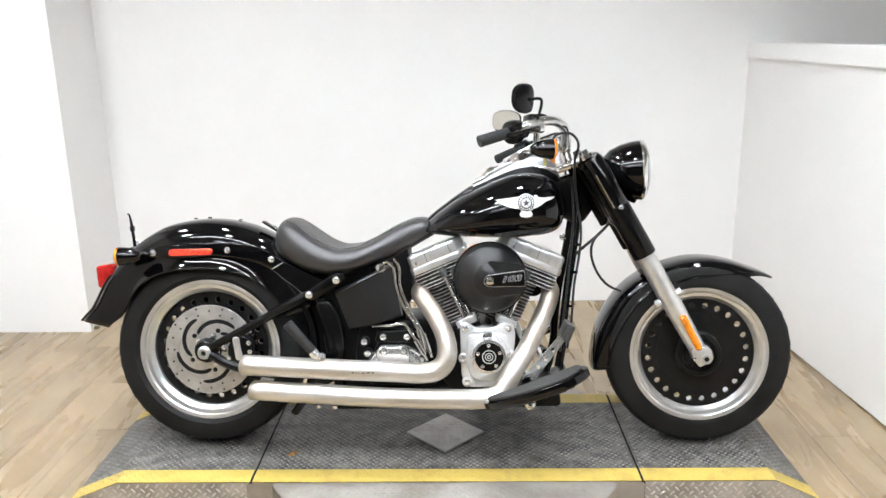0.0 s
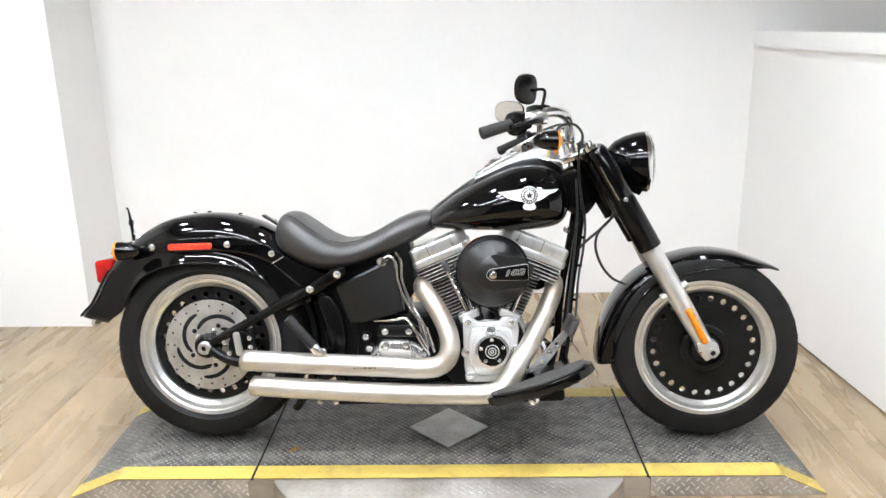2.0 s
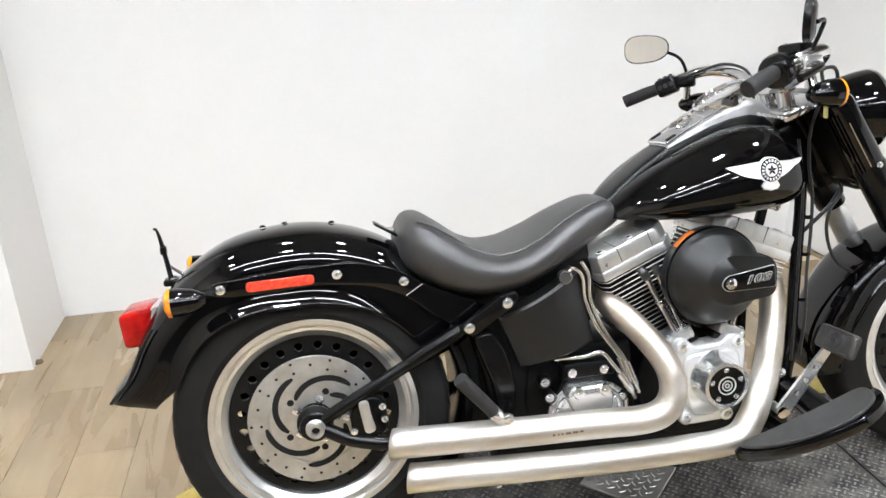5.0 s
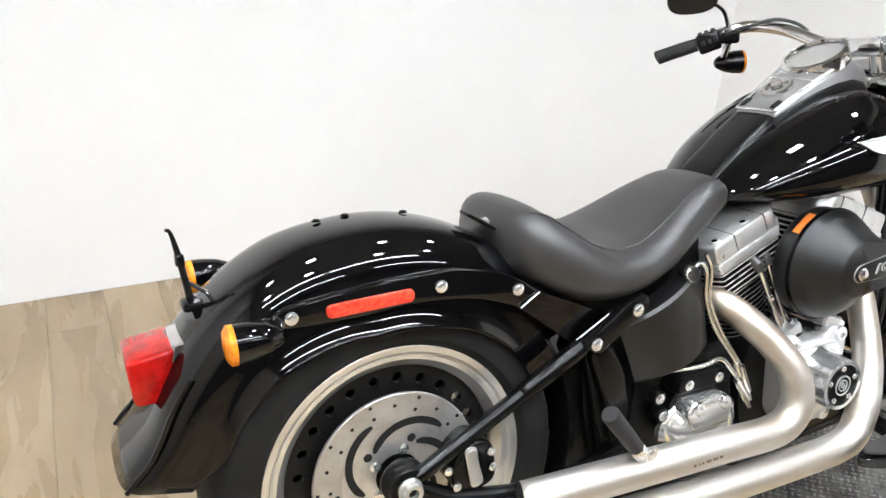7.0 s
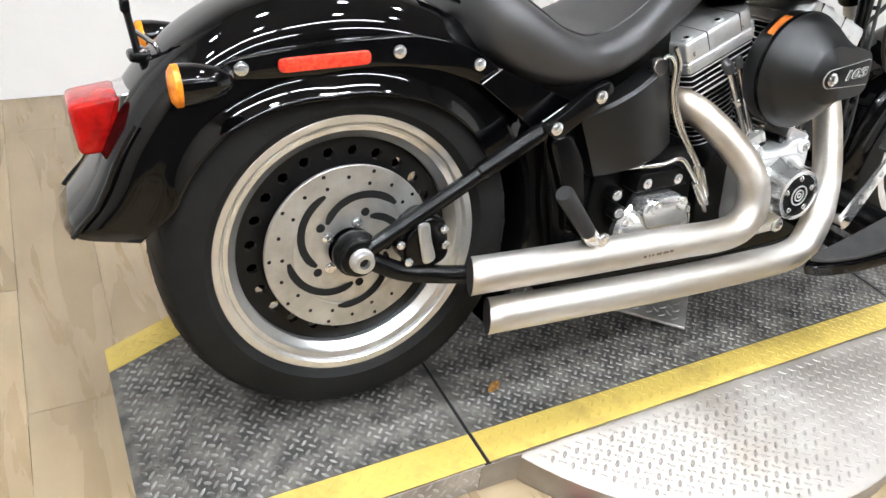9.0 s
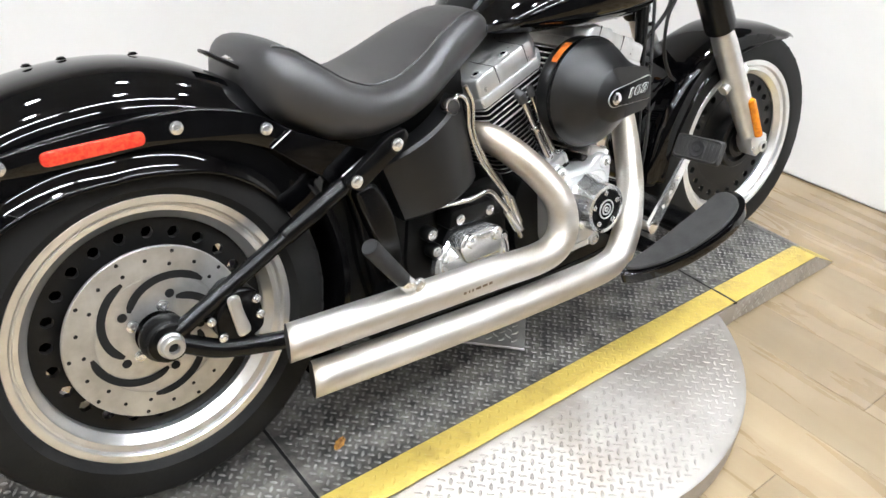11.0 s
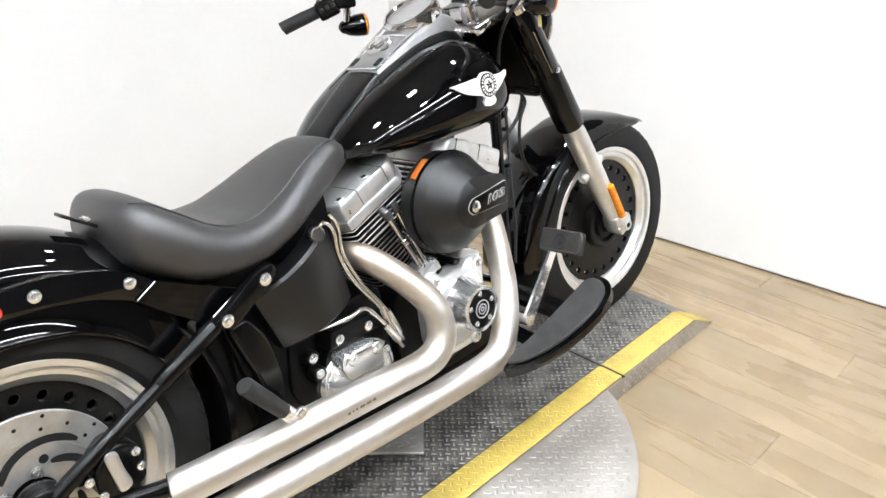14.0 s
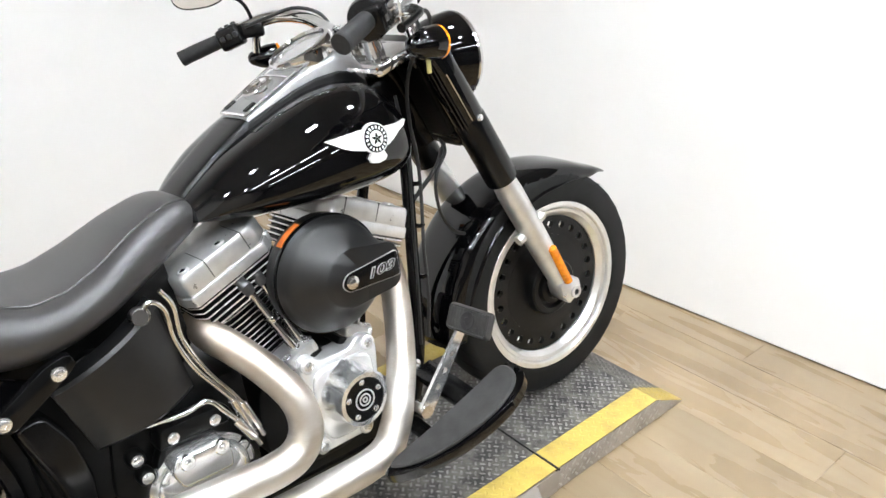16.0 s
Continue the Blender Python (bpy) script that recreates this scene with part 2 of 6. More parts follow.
def tube(bm, pts, r, n=14, per=8, caps=True, curve=True, flat=1.0):
    path = smooth_path(pts, per) if curve else [Vector(p) for p in pts]
    rs = r if isinstance(r, (list, tuple)) else [r, r]
    rings, normal = [], None
    for i, p in enumerate(path):
        d = (path[min(i + 1, len(path) - 1)] - path[max(i - 1, 0)]).normalized()
        if normal is None:
            normal = d.orthogonal().normalized()
        normal = (normal - d * normal.dot(d)).normalized()
        other = d.cross(normal)
        u = i / (len(path) - 1) * (len(rs) - 1)
        k = min(int(u), len(rs) - 2)
        rad = rs[k] + (rs[k + 1] - rs[k]) * (u - k)
        rings.append([bm.verts.new(p + rad * (math.cos(a) * normal + flat * math.sin(a) * other)) for a in (2 * math.pi * j / n for j in range(n))])
    skin(bm, rings, caps)
    return bm


def skin(bm, rings, caps=True, closed=True):
    n = len(rings[0])
    for a, b in zip(rings, rings[1:]):
        for j in range(n if closed else n - 1):
            bm.faces.new((a[j], a[(j + 1) % n], b[(j + 1) % n], b[j]))
    if caps:
        bm.faces.new(rings[0][::-1])
        bm.faces.new(rings[-1])
    return bm


def lathe(bm, profile, centre, axis=(0, -1, 0), n=48, caps=True, closed=False):
    """profile: (radius, way along the axis)."""
    ax = Vector(axis).normalized()
    u = ax.orthogonal().normalized()
    if abs(ax.z) < 0.99:
        u = (Vector((0, 0, 1)) - ax * ax.z).normalized()
    w = ax.cross(u)
    c = Vector(centre)
    rings = [[bm.verts.new(c + ax * h + max(r, 1e-4) * (math.cos(t) * u + math.sin(t) * w)) for t in (2 * math.pi * j / n for j in range(n))] for r, h in profile]
    if closed:
        rings.append(rings[0])
    skin(bm, rings, caps and not closed)
    return bm


def prism(bm, outline, y0, y1, bevel=0.0, seg=2):
    """An outline in x and z, drawn out from y0 to y1."""
    a = [bm.verts.new((x, y0, z)) for x, z in outline]
    b = [bm.verts.new((x, y1, z)) for x, z in outline]
    n = len(a)
    fs = [bm.faces.new(a), bm.faces.new(b[::-1])]
    for j in range(n):
        fs.append(bm.faces.new((a[j], b[j], b[(j + 1) % n], a[(j + 1) % n])))
    bmesh.ops.recalc_face_normals(bm, faces=fs)
    if bevel:
        es = list({e for f in fs[:2] for e in f.edges})
        bmesh.ops.bevel(bm, geom=es, offset=bevel, segments=seg, affect="EDGES", profile=0.5)
    return bm


def rounded(outline, r, n=5):
    """An outline with its corners rounded."""
    out = []
    k = len(outline)
    for i in range(k):
        p, a, b = Vector(outline[i]), Vector(outline[i - 1]), Vector(outline[(i + 1) % k])
        ra = min(r, (a - p).length * 0.45)
        rb = min(r, (b - p).length * 0.45)
        s, e = p + (a - p).normalized() * ra, p + (b - p).normalized() * rb
        for j in range(n + 1):
            t = j / n
            out.append(tuple((1 - t) ** 2 * s + 2 * t * (1 - t) * p + t * t * e))
    return out


def lerp_table(rows, x):
    """Linear reading of rows (x, a, b, ...)."""
    if x <= rows[0][0]:
        return rows[0][1:]
    for p, q in zip(rows, rows[1:]):
        if x <= q[0]:
            t = (x - p[0]) / (q[0] - p[0])
            t2 = t
            return tuple(a + (b - a) * t2 for a, b in zip(p[1:], q[1:]))
    return rows[-1][1:]


def power(v, e):
    return math.copysign(abs(v) ** e, v)


# ---- the room ----
FLOOR_Y0, FLOOR_Y1, FLOOR_X0, FLOOR_X1 = -4.6, 1.62, -2.45, 3.6


def slab(name, lo, hi, material, label, kind="structure"):
    ob = part(name, box(bmesh.new(), lo, hi), material, smooth=0)
    return tagged(ob, label, "wall" if "wall" in name else name.split("_")[0], kind=kind)


floor = slab("floor", (-2.6, -4.8, -0.1), (3.8, 1.8, -0.006), MATTE, "oak-look vinyl plank floor of the showroom")
ceiling = slab("ceiling", (-2.6, -4.8, 3.0), (3.8, 1.8, 3.1), CEIL, "plain grey ceiling")
slab("wall_back", (-1.84, 1.62, 0), (3.8, 1.76, 3.0), WALL, "smooth white painted back wall")
slab("wall_stub", (-2.6, 1.17, 0), (-1.84, 1.76, 3.0), WALL, "white painted wall jutting forward beside the recess")
slab("wall_left", (-2.6, -0.4, 0), (-2.43, 1.17, 3.0), WALL, "white painted side wall")
slab("wall_side", (-2.6, -4.7, 0), (-2.43, -0.4, 3.0), BEIGE, "unseen continuation of the side wall, coloured beige for the mirror's reflection")
slab("wall_front", (-2.6, -4.8, 0), (3.8, -4.7, 3.0), FARWALL, "unseen wall behind the viewer, coloured dark to stand for a dim room")
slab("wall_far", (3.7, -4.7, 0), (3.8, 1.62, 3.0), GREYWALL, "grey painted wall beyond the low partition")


def low_wall():
    """The low white partition, slightly askew, with a capped top rail."""
    bm = bmesh.new()
    a, b = Vector((1.478, 1.62, 0)), Vector((1.74, -2.0, 0))
    d = (b - a).normalized()
    o = Vector((-d.y, d.x, 0))

    def run(u0, u1, z0, z1):
        vs = []
        for z in (z0, z1):
            for p, u in ((a, u0), (b, u0), (b, u1), (a, u1)):
                vs.append(bm.verts.new(p + o * u + Vector((0, 0, z))))
        for f in ((0, 1, 2, 3), (4, 5, 6, 7), (0, 1, 5, 4), (1, 2, 6, 5), (2, 3, 7, 6), (3, 0, 4, 7)):
            bm.faces.new([vs[i] for i in f])

    run(0.0, 0.14, 0.009, 1.285)
    run(0.012, 0.13, 0.0, 0.009)
    ob = tagged(part("wall_right", bm, WALL, smooth=0), "low white partition wall with a capped top", "wall", kind="structure")
    bm = bmesh.new()
    vs = []
    for z in (1.285, 1.36):
        for p, u in ((a, -0.012), (b, -0.012), (b, 0.16), (a, 0.16)):
            vs.append(bm.verts.new(p + o * u + Vector((0, 0, z))))
    for f in ((0, 1, 2, 3), (4, 5, 6, 7), (0, 1, 5, 4), (1, 2, 6, 5), (2, 3, 7, 6), (3, 0, 4, 7)):
        bm.faces.new([vs[i] for i in f])
    part("cap", bm, WALL, ob, "white cap rail", smooth=0)


low_wall()


GLOW_STRIP = mat("strip_glow", LIGHT_TINT, emit=STRIP_POWER)
GLOW_SPOT = mat("downlight_glow", LIGHT_TINT, emit=SPOT_POWER)


def ceiling_light(x, y, sx, sy, glow, label):
    """A ceiling light: a metal tray with a glowing diffuser."""
    e = tagged(new("ceiling_light"), label, "ceiling light", "ceiling lights")
    e.location = (x, y, 3.0)
    deep = 0.071 if sx < 0.1 else 0.03
    bm = bmesh.new()
    rows = [[bm.verts.new((x * (sx + g), y * (sy + g), z)) for x, y in ((-1, -1), (1, -1), (1, 1), (-1, 1))] for g, z in ((0.012, -0.001), (0.012, -deep), (0.002, -deep), (0.002, -0.004))]
    skin(bm, rows, caps=False)
    part("frame", bm, SATIN, e, smooth=0)
    part("diffuser", box(bmesh.new(), (-sx, -sy, -0.016), (sx, sy, -0.006)), glow, e, smooth=0)


for lx, ly, ll in STRIPS:
    ceiling_light(lx, ly, ll / 2, 0.045, GLOW_STRIP, "long white ceiling strip light with glowing diffuser")
for lx, ly in SPOTS:
    ceiling_light(lx, ly, 0.075, 0.075, GLOW_SPOT, "small square ceiling downlight with glowing diffuser")


# ---- the display platform ----
P_TOP, P_FRONT, P_BACK = 0.07, -0.305, 0.305
P_X0, P_XA, P_JL, P_JR, P_XB, P_X1 = -1.225, -1.065, -0.64, 0.588, 1.0, 1.14
platform = tagged(new("display_platform"), "low black tread-plate platform with yellow edges and round turntable", "platform")
platform.rotation_euler = (0, 0, radians(0.6))


def top_z(x):
    if x < P_XA:
        return P_TOP * max(0.0, (x - P_X0) / (P_XA - P_X0)) + 0.004
    if x > P_XB:
        return P_TOP * max(0.0, (P_X1 - x) / (P_X1 - P_XB)) + 0.004
    return P_TOP


def deck(name, xs, y0, y1, dz, material, label=""):
    """A deck strip that follows the platform's flat top and its sloping ends."""
    bm = bmesh.new()
    rows = [[bm.verts.new((x, y, z)) for y, z in ((y0, 0.0), (y0, top_z(x) + dz), (y1, top_z(x) + dz), (y1, 0.0))] for x in xs]
    for a, b in zip(rows, rows[1:]):
        for j in range(4):
            bm.faces.new((a[j], a[(j + 1) % 4], b[(j + 1) % 4], b[j]))
    bm.faces.new(rows[0])
    bm.faces.new(rows[-1][::-1])
    return part(name, bm, material, platform, label, smooth=0)


GAP = 0.004
for nm, xs in (("ramp", (P_X0, P_XA, P_JL - GAP)), ("centre_deck", (P_JL + GAP, P_JR - GAP)), ("ramp", (P_JR + GAP, P_XB, P_X1))):
    deck(nm, xs, P_FRONT + 0.0015, P_BACK - 0.0015, 0.0, TREADBLACK, "worn black tread plate")
for xs in ((P_X0, P_XA, P_JL - GAP), (P_JL + GAP, P_JR - GAP), (P_JR + GAP, P_XB, P_X1)):
    for y0, y1 in ((P_FRONT, P_FRONT + 0.072), (P_BACK - 0.072, P_BACK)):
        bm = bmesh.new()
        rows = [[bm.verts.new((x, y, top_z(x) + dz)) for y, dz in ((y0, -0.001), (y0, 0.0012), (y1, 0.0012), (y1, -0.001))] for x in xs]
        for a, b in zip(rows, rows[1:]):
            for j in range(4):
                bm.faces.new((a[j], a[(j + 1) % 4], b[(j + 1) % 4], b[j]))
        part("yellow_stripe", bm, YELLOW, platform, "scuffed yellow safety stripe", smooth=0)
    for y, s in ((P_FRONT, -1), (P_BACK, 1)):
        bm = bmesh.new()
        rows = [[bm.verts.new((x, y + s * d, z)) for d, z in ((0.0, 0.001), (0.002, 0.001), (0.002, max(0.003, top_z(x) - 0.003)), (0.0, max(0.003, top_z(x) - 0.003)))] for x in xs]
        for a, b in zip(rows, rows[1:]):
            for j in range(4):
                bm.faces.new((a[j], a[(j + 1) % 4], b[(j + 1) % 4], b[j]))
        part("skirt", bm, SKIRT, platform, "dull metal tread-plate side", smooth=0)
for x in (P_JL, P_JR):
    part("joint_seal", box(bmesh.new(), (x - 0.007, P_FRONT - 0.003, 0.001), (x + 0.007, P_BACK, P_TOP - 0.002)), BLACKHOLE, platform, "black rubber joint seal", smooth=0)

DISC_X, DISC_R = -0.03, 0.625
bm = bmesh.new()
lathe(bm, [(DISC_R - 0.002, 0.0), (DISC_R, 0.002), (DISC_R, P_TOP - 0.008), (DISC_R - 0.006, P_TOP - 0.003), (0.01, P_TOP - 0.003)], (DISC_X, 0, 0.0), (0, 0, 1), 96)
for v in bm.verts:
    if v.co.y > P_FRONT - 0.004:
        v.co.y = P_FRONT - 0.004 if v.co.y < 0 else v.co.y
turntable = part("turntable_disc", bm, PLATE, platform, "bright metal tread-plate turntable disc")


def tread(name, spots, size, height, material, parent, kind_label):
    """Raised lozenge bars, alternately crossed, joined in one mesh."""
    vs, fs = [], []
    for x, y, z, a, slope in spots:
        ca, sa = math.cos(a), math.sin(a)
        n = len(vs)
        L, W = size
        for u, v, h in ((-L, 0, 0), (-L * 0.5, -W, 0), (L * 0.5, -W, 0), (L, 0, 0), (L * 0.5, W, 0), (-L * 0.5, W, 0), (-L * 0.7, 0, 1), (-L * 0.35, -W * 0.55, 1), (L * 0.35, -W * 0.55, 1), (L * 0.7, 0, 1), (L * 0.35, W * 0.55, 1), (-L * 0.35, W * 0.55, 1)):
            dx, dy = u * ca - v * sa, u * sa + v * ca
            if slope == "front":
                vs.append((x + dx, y - h * height, z + dy))
            else:
                vs.append((x + dx, y + dy, z + dx * slope + h * height))
        fs += [(n + i, n + (i + 1) % 6, n + 6 + (i + 1) % 6, n + 6 + i) for i in range(6)] + [tuple(n + 6 + i for i in range(6))]
    me = bpy.data.meshes.new(name)
    me.from_pydata(vs, [], fs)
    me.materials.append(material)
    ob = new(name, me)
    ob.parent = parent
    return tagged(ob, kind_label, kind="stuff")


def bars_apart(spots, size, height, material, parent):
    """The same bars as separate pieces that share two meshes."""
    first = {}
    for x, y, z, a, slope in spots:
        if a not in first:
            ob = tread("tread_bar", [(0, 0, 0, a, 0.0)], size, height, material, parent, "")
            del ob["kind"]
            first[a] = ob
            ob.location = (x, y, z)
        else:
            share(first[a], Matrix.Translation((x, y, z)), parent)


def lozenges(x0, x1, y0, y1, step, keep):
    out = []
    i = 0
    x = x0
    while x < x1:
        j = 0
        y = y0 + (step / 2 if i % 2 else 0)
        while y < y1:
            if keep(x, y):
                out.append((x, y, radians(45 if i % 2 else -45)))
            y += step
            j += 1
        x += step / 2
        i += 1
    return out


def slope_at(x):
    return P_TOP / (P_XA - P_X0) if x < P_XA else -P_TOP / (P_X1 - P_XB) if x > P_XB else 0.0


clear = lambda x: abs(x - P_JL) > 0.014 and abs(x - P_JR) > 0.014
spots = [(x, y, top_z(x) - 0.0003, a, slope_at(x)) for x, y, a in lozenges(P_X0 + 0.02, P_X1 - 0.02, P_FRONT + 0.082, P_BACK - 0.08, 0.0235, lambda x, y: clear(x))]
near = [s for s in spots if -0.6 < s[0] < -0.2 and -0.23 < s[1] < -0.01][:300]
bars_apart(near, (0.0088, 0.0031), 0.0014, TREADTOP, platform)
spots = [s for s in spots if s not in near]
tread("tread_relief", spots, (0.0088, 0.0031), 0.0014, TREADTOP, platform, "worn raised tread bars on the black deck")
spots = [(x, y, top_z(x) + 0.001, a, slope_at(x)) for x, y, a in lozenges(P_X0 + 0.02, P_X1 - 0.02, P_FRONT + 0.012, P_FRONT + 0.066, 0.0265, lambda x, y: clear(x))]
spots += [(x, y, top_z(x) + 0.001, a, slope_at(x)) for x, y, a in lozenges(P_X0 + 0.02, P_X1 - 0.02, P_BACK - 0.06, P_BACK - 0.01, 0.0265, lambda x, y: clear(x))]
tread("stripe_relief", spots, (0.0098, 0.0034), 0.0012, YELLOW, platform, "yellow-painted raised tread bars")
spots = [(x, y, P_TOP - 0.0033, a, 0.0) for x, y, a in lozenges(-0.7, 0.64, -0.63, P_FRONT - 0.014, 0.0275, lambda x, y: math.hypot(x - DISC_X, y) < DISC_R - 0.02)]
tread("disc_relief", spots, (0.0104, 0.0036), 0.0015, PLATE, platform, "bright raised tread bars on the disc")
spots = [(x, P_FRONT - 0.0018, z, a, "front") for x, z, a in lozenges(P_X0 + 0.03, P_X1 - 0.02, 0.012, P_TOP - 0.008, 0.03, lambda x, z: clear(x) and z < top_z(x) - 0.012 and math.hypot(x - DISC_X, P_FRONT) > DISC_R)]
tread("skirt_relief", spots, (0.011, 0.0035), 0.0015, ROTOR, platform, "raised tread bars on the metal side")

bm = bmesh.new()
D_C, D_H = (-0.031, -0.008), 0.135
lathe(bm, [(D_H, 0.0), (D_H, 0.004), (D_H - 0.002, 0.0055), (0.0, 0.0055)], (0, 0, 0), (0, 0, 1), 4)
hatch = part("diamond_plate", bm, DULLPLATE, None, smooth=0)
hatch.parent = platform
hatch.location = (D_C[0], D_C[1], P_TOP + 0.0085)
part("plate_block", lathe(bmesh.new(), [(0.11, -0.009), (0.11, 0.0)], (0, 0, 0), (0, 0, 1), 4), DARK, hatch, "dark block under the plate", smooth=0)
hatch.rotation_euler = (0, 0, radians(45))
hatch["label"] = "small square bare-metal tread plate set cornerwise"
spots = [(x, y, 0.0053, a, 0.0) for x, y, a in lozenges(-0.13, 0.13, -0.13, 0.13, 0.03, lambda x, y: max(abs(x), abs(y)) < D_H * 0.707 - 0.012)]
tread("plate_relief", spots, (0.0115, 0.0038), 0.002, ROTOR, hatch, "raised bars on the square plate")

# a dry leaf on the deck
def leaf():
    bm = bmesh.new()
    rows = []
    for i in range(7):
        u = i / 6
        w = 0.0085 * math.sin(math.pi * (0.08 + 0.84 * u)) * (1 + 0.25 * (i % 2))
        rows.append([bm.verts.new((0.032 * (u - 0.5), w * v, 0.001 + 0.005 * abs(v) * (0.4 + u) + 0.004 * u * u)) for v in (-1, -0.5, 0, 0.5, 1)])
    skin(bm, rows, caps=False, closed=False)
    ob = part("dry_leaf", bm, mottled(mat("dry_leaf_brown", rough=0.7), (0.4, 0.2, 0.04), (0.2, 0.09, 0.02), scale=150), None)
    so = ob.modifiers.new("thick", "SOLIDIFY")
    so.thickness = 0.0006
    ob.matrix_basis = pose(LEAF_X, LEAF_Y, P_TOP + 0.0016, 0, 0, 25)
    tagged(ob, "small curled orange-brown dry leaf on the deck", "leaf")


LEAF_X, LEAF_Y = -0.537, -0.151
leaf()

# a lever with a red end that sticks out from under the disc
lever = tagged(new("turntable_lever"), "steel lever with worn red end beside the turntable disc", "lever")
lever.location = (-0.44, -0.445, 0.0)
lever.rotation_euler = (0, 0, radians(168))
part("red_end", tube(bmesh.new(), [(0.05, 0, 0.018), (0.053, 0, 0.018), (0.09, 0, 0.018), (0.096, 0, 0.018)], [0.01, 0.0135, 0.0135, 0.008], 16, 2, curve=False), mottled(mat("red_lever_paint", rough=0.4), (0.45, 0.03, 0.025), (0.25, 0.015, 0.012), scale=40), lever, "worn red plastic end")
for d in (-0.011, 0.011):
    part("fork_arm", box(bmesh.new(), (-0.03, d - 0.003, 0.008), (0.056, d + 0.003, 0.026), 0.002, 1), ROTOR, lever, "bare steel arm")
part("cross_pin", tube(bmesh.new(), [(0.03, -0.018, 0.017), (0.03, 0.018, 0.017)], 0.005, 10, 1, curve=False), ROTOR, lever)
part("lever_foot", box(bmesh.new(), (-0.05, -0.015, 0.0), (0.02, 0.015, 0.0085), 0.002, 1), DARK, lever)

# a crumb of dirt on the floor beside the wall
bm = bmesh.new()
bmesh.ops.create_icosphere(bm, subdivisions=2, radius=0.016)
wob = random.Random(5)
for v in bm.verts:
    v.co = Vector((v.co.x * 1.5, v.co.y, max(-0.006, v.co.z * 0.55))) * (0.8 + 0.4 * wob.random())
crumb = part("floor_crumb", bm, mottled(mat("brown_dirt", rough=0.8), (0.12, 0.09, 0.05), (0.04, 0.03, 0.02), scale=90))
crumb.location = (-1.84, 1.215, 0.0065)
tagged(crumb, "small dark brown crumb of dirt on the plank floor", "dirt")


# ---- the motorcycle, leaning on its side stand ----
LEAN_DEG, STEER = 10.0, -4.5
bike = tagged(new("motorcycle"), "gloss black cruiser motorcycle with twin steel exhausts, leaning on its stand", "motorcycle")
bike.matrix_basis = pose(0, 0, P_TOP + 0.001, -LEAN_DEG, 0, 0)
RW, FW = Vector((-0.82, 0, 0.325)), Vector((0.829, 0, 0.306))
HEAD, RAKE = Vector((0.42, 0, 0.93)), Vector((0.515, 0, -0.857)).normalized()
steer = Matrix.Translation((0, -0.01, 0)) @ Matrix.Translation(HEAD) @ Matrix.Rotation(radians(-STEER), 4, RAKE) @ Matrix.Translation(-HEAD)


def turned(ob):
    """Sets a part of the steered front end."""
    ob.matrix_basis = steer @ ob.matrix_basis
    return ob


BAR = Matrix.Translation((0.4, 0, 0.98)) @ Matrix.Rotation(radians(-2.5), 4, "X") @ Matrix.Rotation(radians(-6.0), 4, "Z") @ Matrix.Translation((-0.4, 0, -0.98))


def barred(ob):
    """Sets a part of the handlebar, which is turned a little to the right."""
    ob.matrix_basis = BAR @ ob.matrix_basis
    return ob


def bolt_mesh(r=0.009, h=0.006):
    """A hexagon head on a round flange."""
    bm = bmesh.new()
    lathe(bm, [(r * 1.12, 0), (r * 1.12, h * 0.22), (r * 0.95, h * 0.3)], (0, 0, 0), (0, -1, 0), 16)
    lathe(bm, [(r * 0.86, h * 0.2), (r * 0.86, h * 0.7), (r * 0.72, h * 0.8), (r * 0.35, h * 0.8), (r * 0.3, h * 0.6), (0.0, h * 0.6)], (0, 0, 0), (0, -1, 0), 6)
    return bm


BOLT = [None]


def bolt(x, y, z, r=0.009, parent=None, material=CHROME, name="bolt", axis=None):
    """A chrome bolt head that faces the right side."""
    if BOLT[0] is None or material is not CHROME:
        ob = part(name, bolt_mesh(), BRIGHT if material is CHROME else material, parent or bike, smooth=30)
        if material is CHROME:
            BOLT[0] = ob
    else:
        ob = share(BOLT[0], Matrix.Identity(4), parent or bike)
        ob.name = name
    m = Matrix.Translation((x, y, z)) @ Matrix.Diagonal((r / 0.009, r / 0.009, r / 0.009, 1))
    if axis:
        m = Matrix.Translation((x, y, z)) @ Vector((0, -1, 0)).rotation_difference(Vector(axis)).to_matrix().to_4x4() @ Matrix.Diagonal((r / 0.009, r / 0.009, r / 0.009, 1))
    ob.matrix_basis = m
    return ob


# wheels
def holed_disc(bm, r0, r1, rh, hole, count, y0, y1):
    """An annulus with a ring of through holes, as thick as y0 to y1."""
    step = 2 * math.pi / count
    for k in range(count):
        a0 = k * step
        am = a0 + step / 2
        hc = Vector((rh * math.cos(am), rh * math.sin(am)))
        rim = []
        for r, a in ((r1, a0), (r1, am), (r1, a0 + step), (rh, a0 + step), (r0, a0 + step), (r0, am), (r0, a0), (rh, a0)):
            rim.append(Vector((r * math.cos(a), r * math.sin(a))))
        inner = [hc + hole * (p - hc).normalized() for p in rim]
        sides = []
        for y in (y0, y1):
            o = [bm.verts.new((p.x, y, p.y)) for p in rim]
            i = [bm.verts.new((p.x, y, p.y)) for p in inner]
            for j in range(8):
                bm.faces.new((o[j], o[(j + 1) % 8], i[(j + 1) % 8], i[j]))
            sides.append(i)
        for j in range(8):
            bm.faces.new((sides[0][j], sides[0][(j + 1) % 8], sides[1][(j + 1) % 8], sides[1][j]))
    bmesh.ops.remove_doubles(bm, verts=bm.verts[:], dist=1e-5)
    return bm


CROWN = 0.29


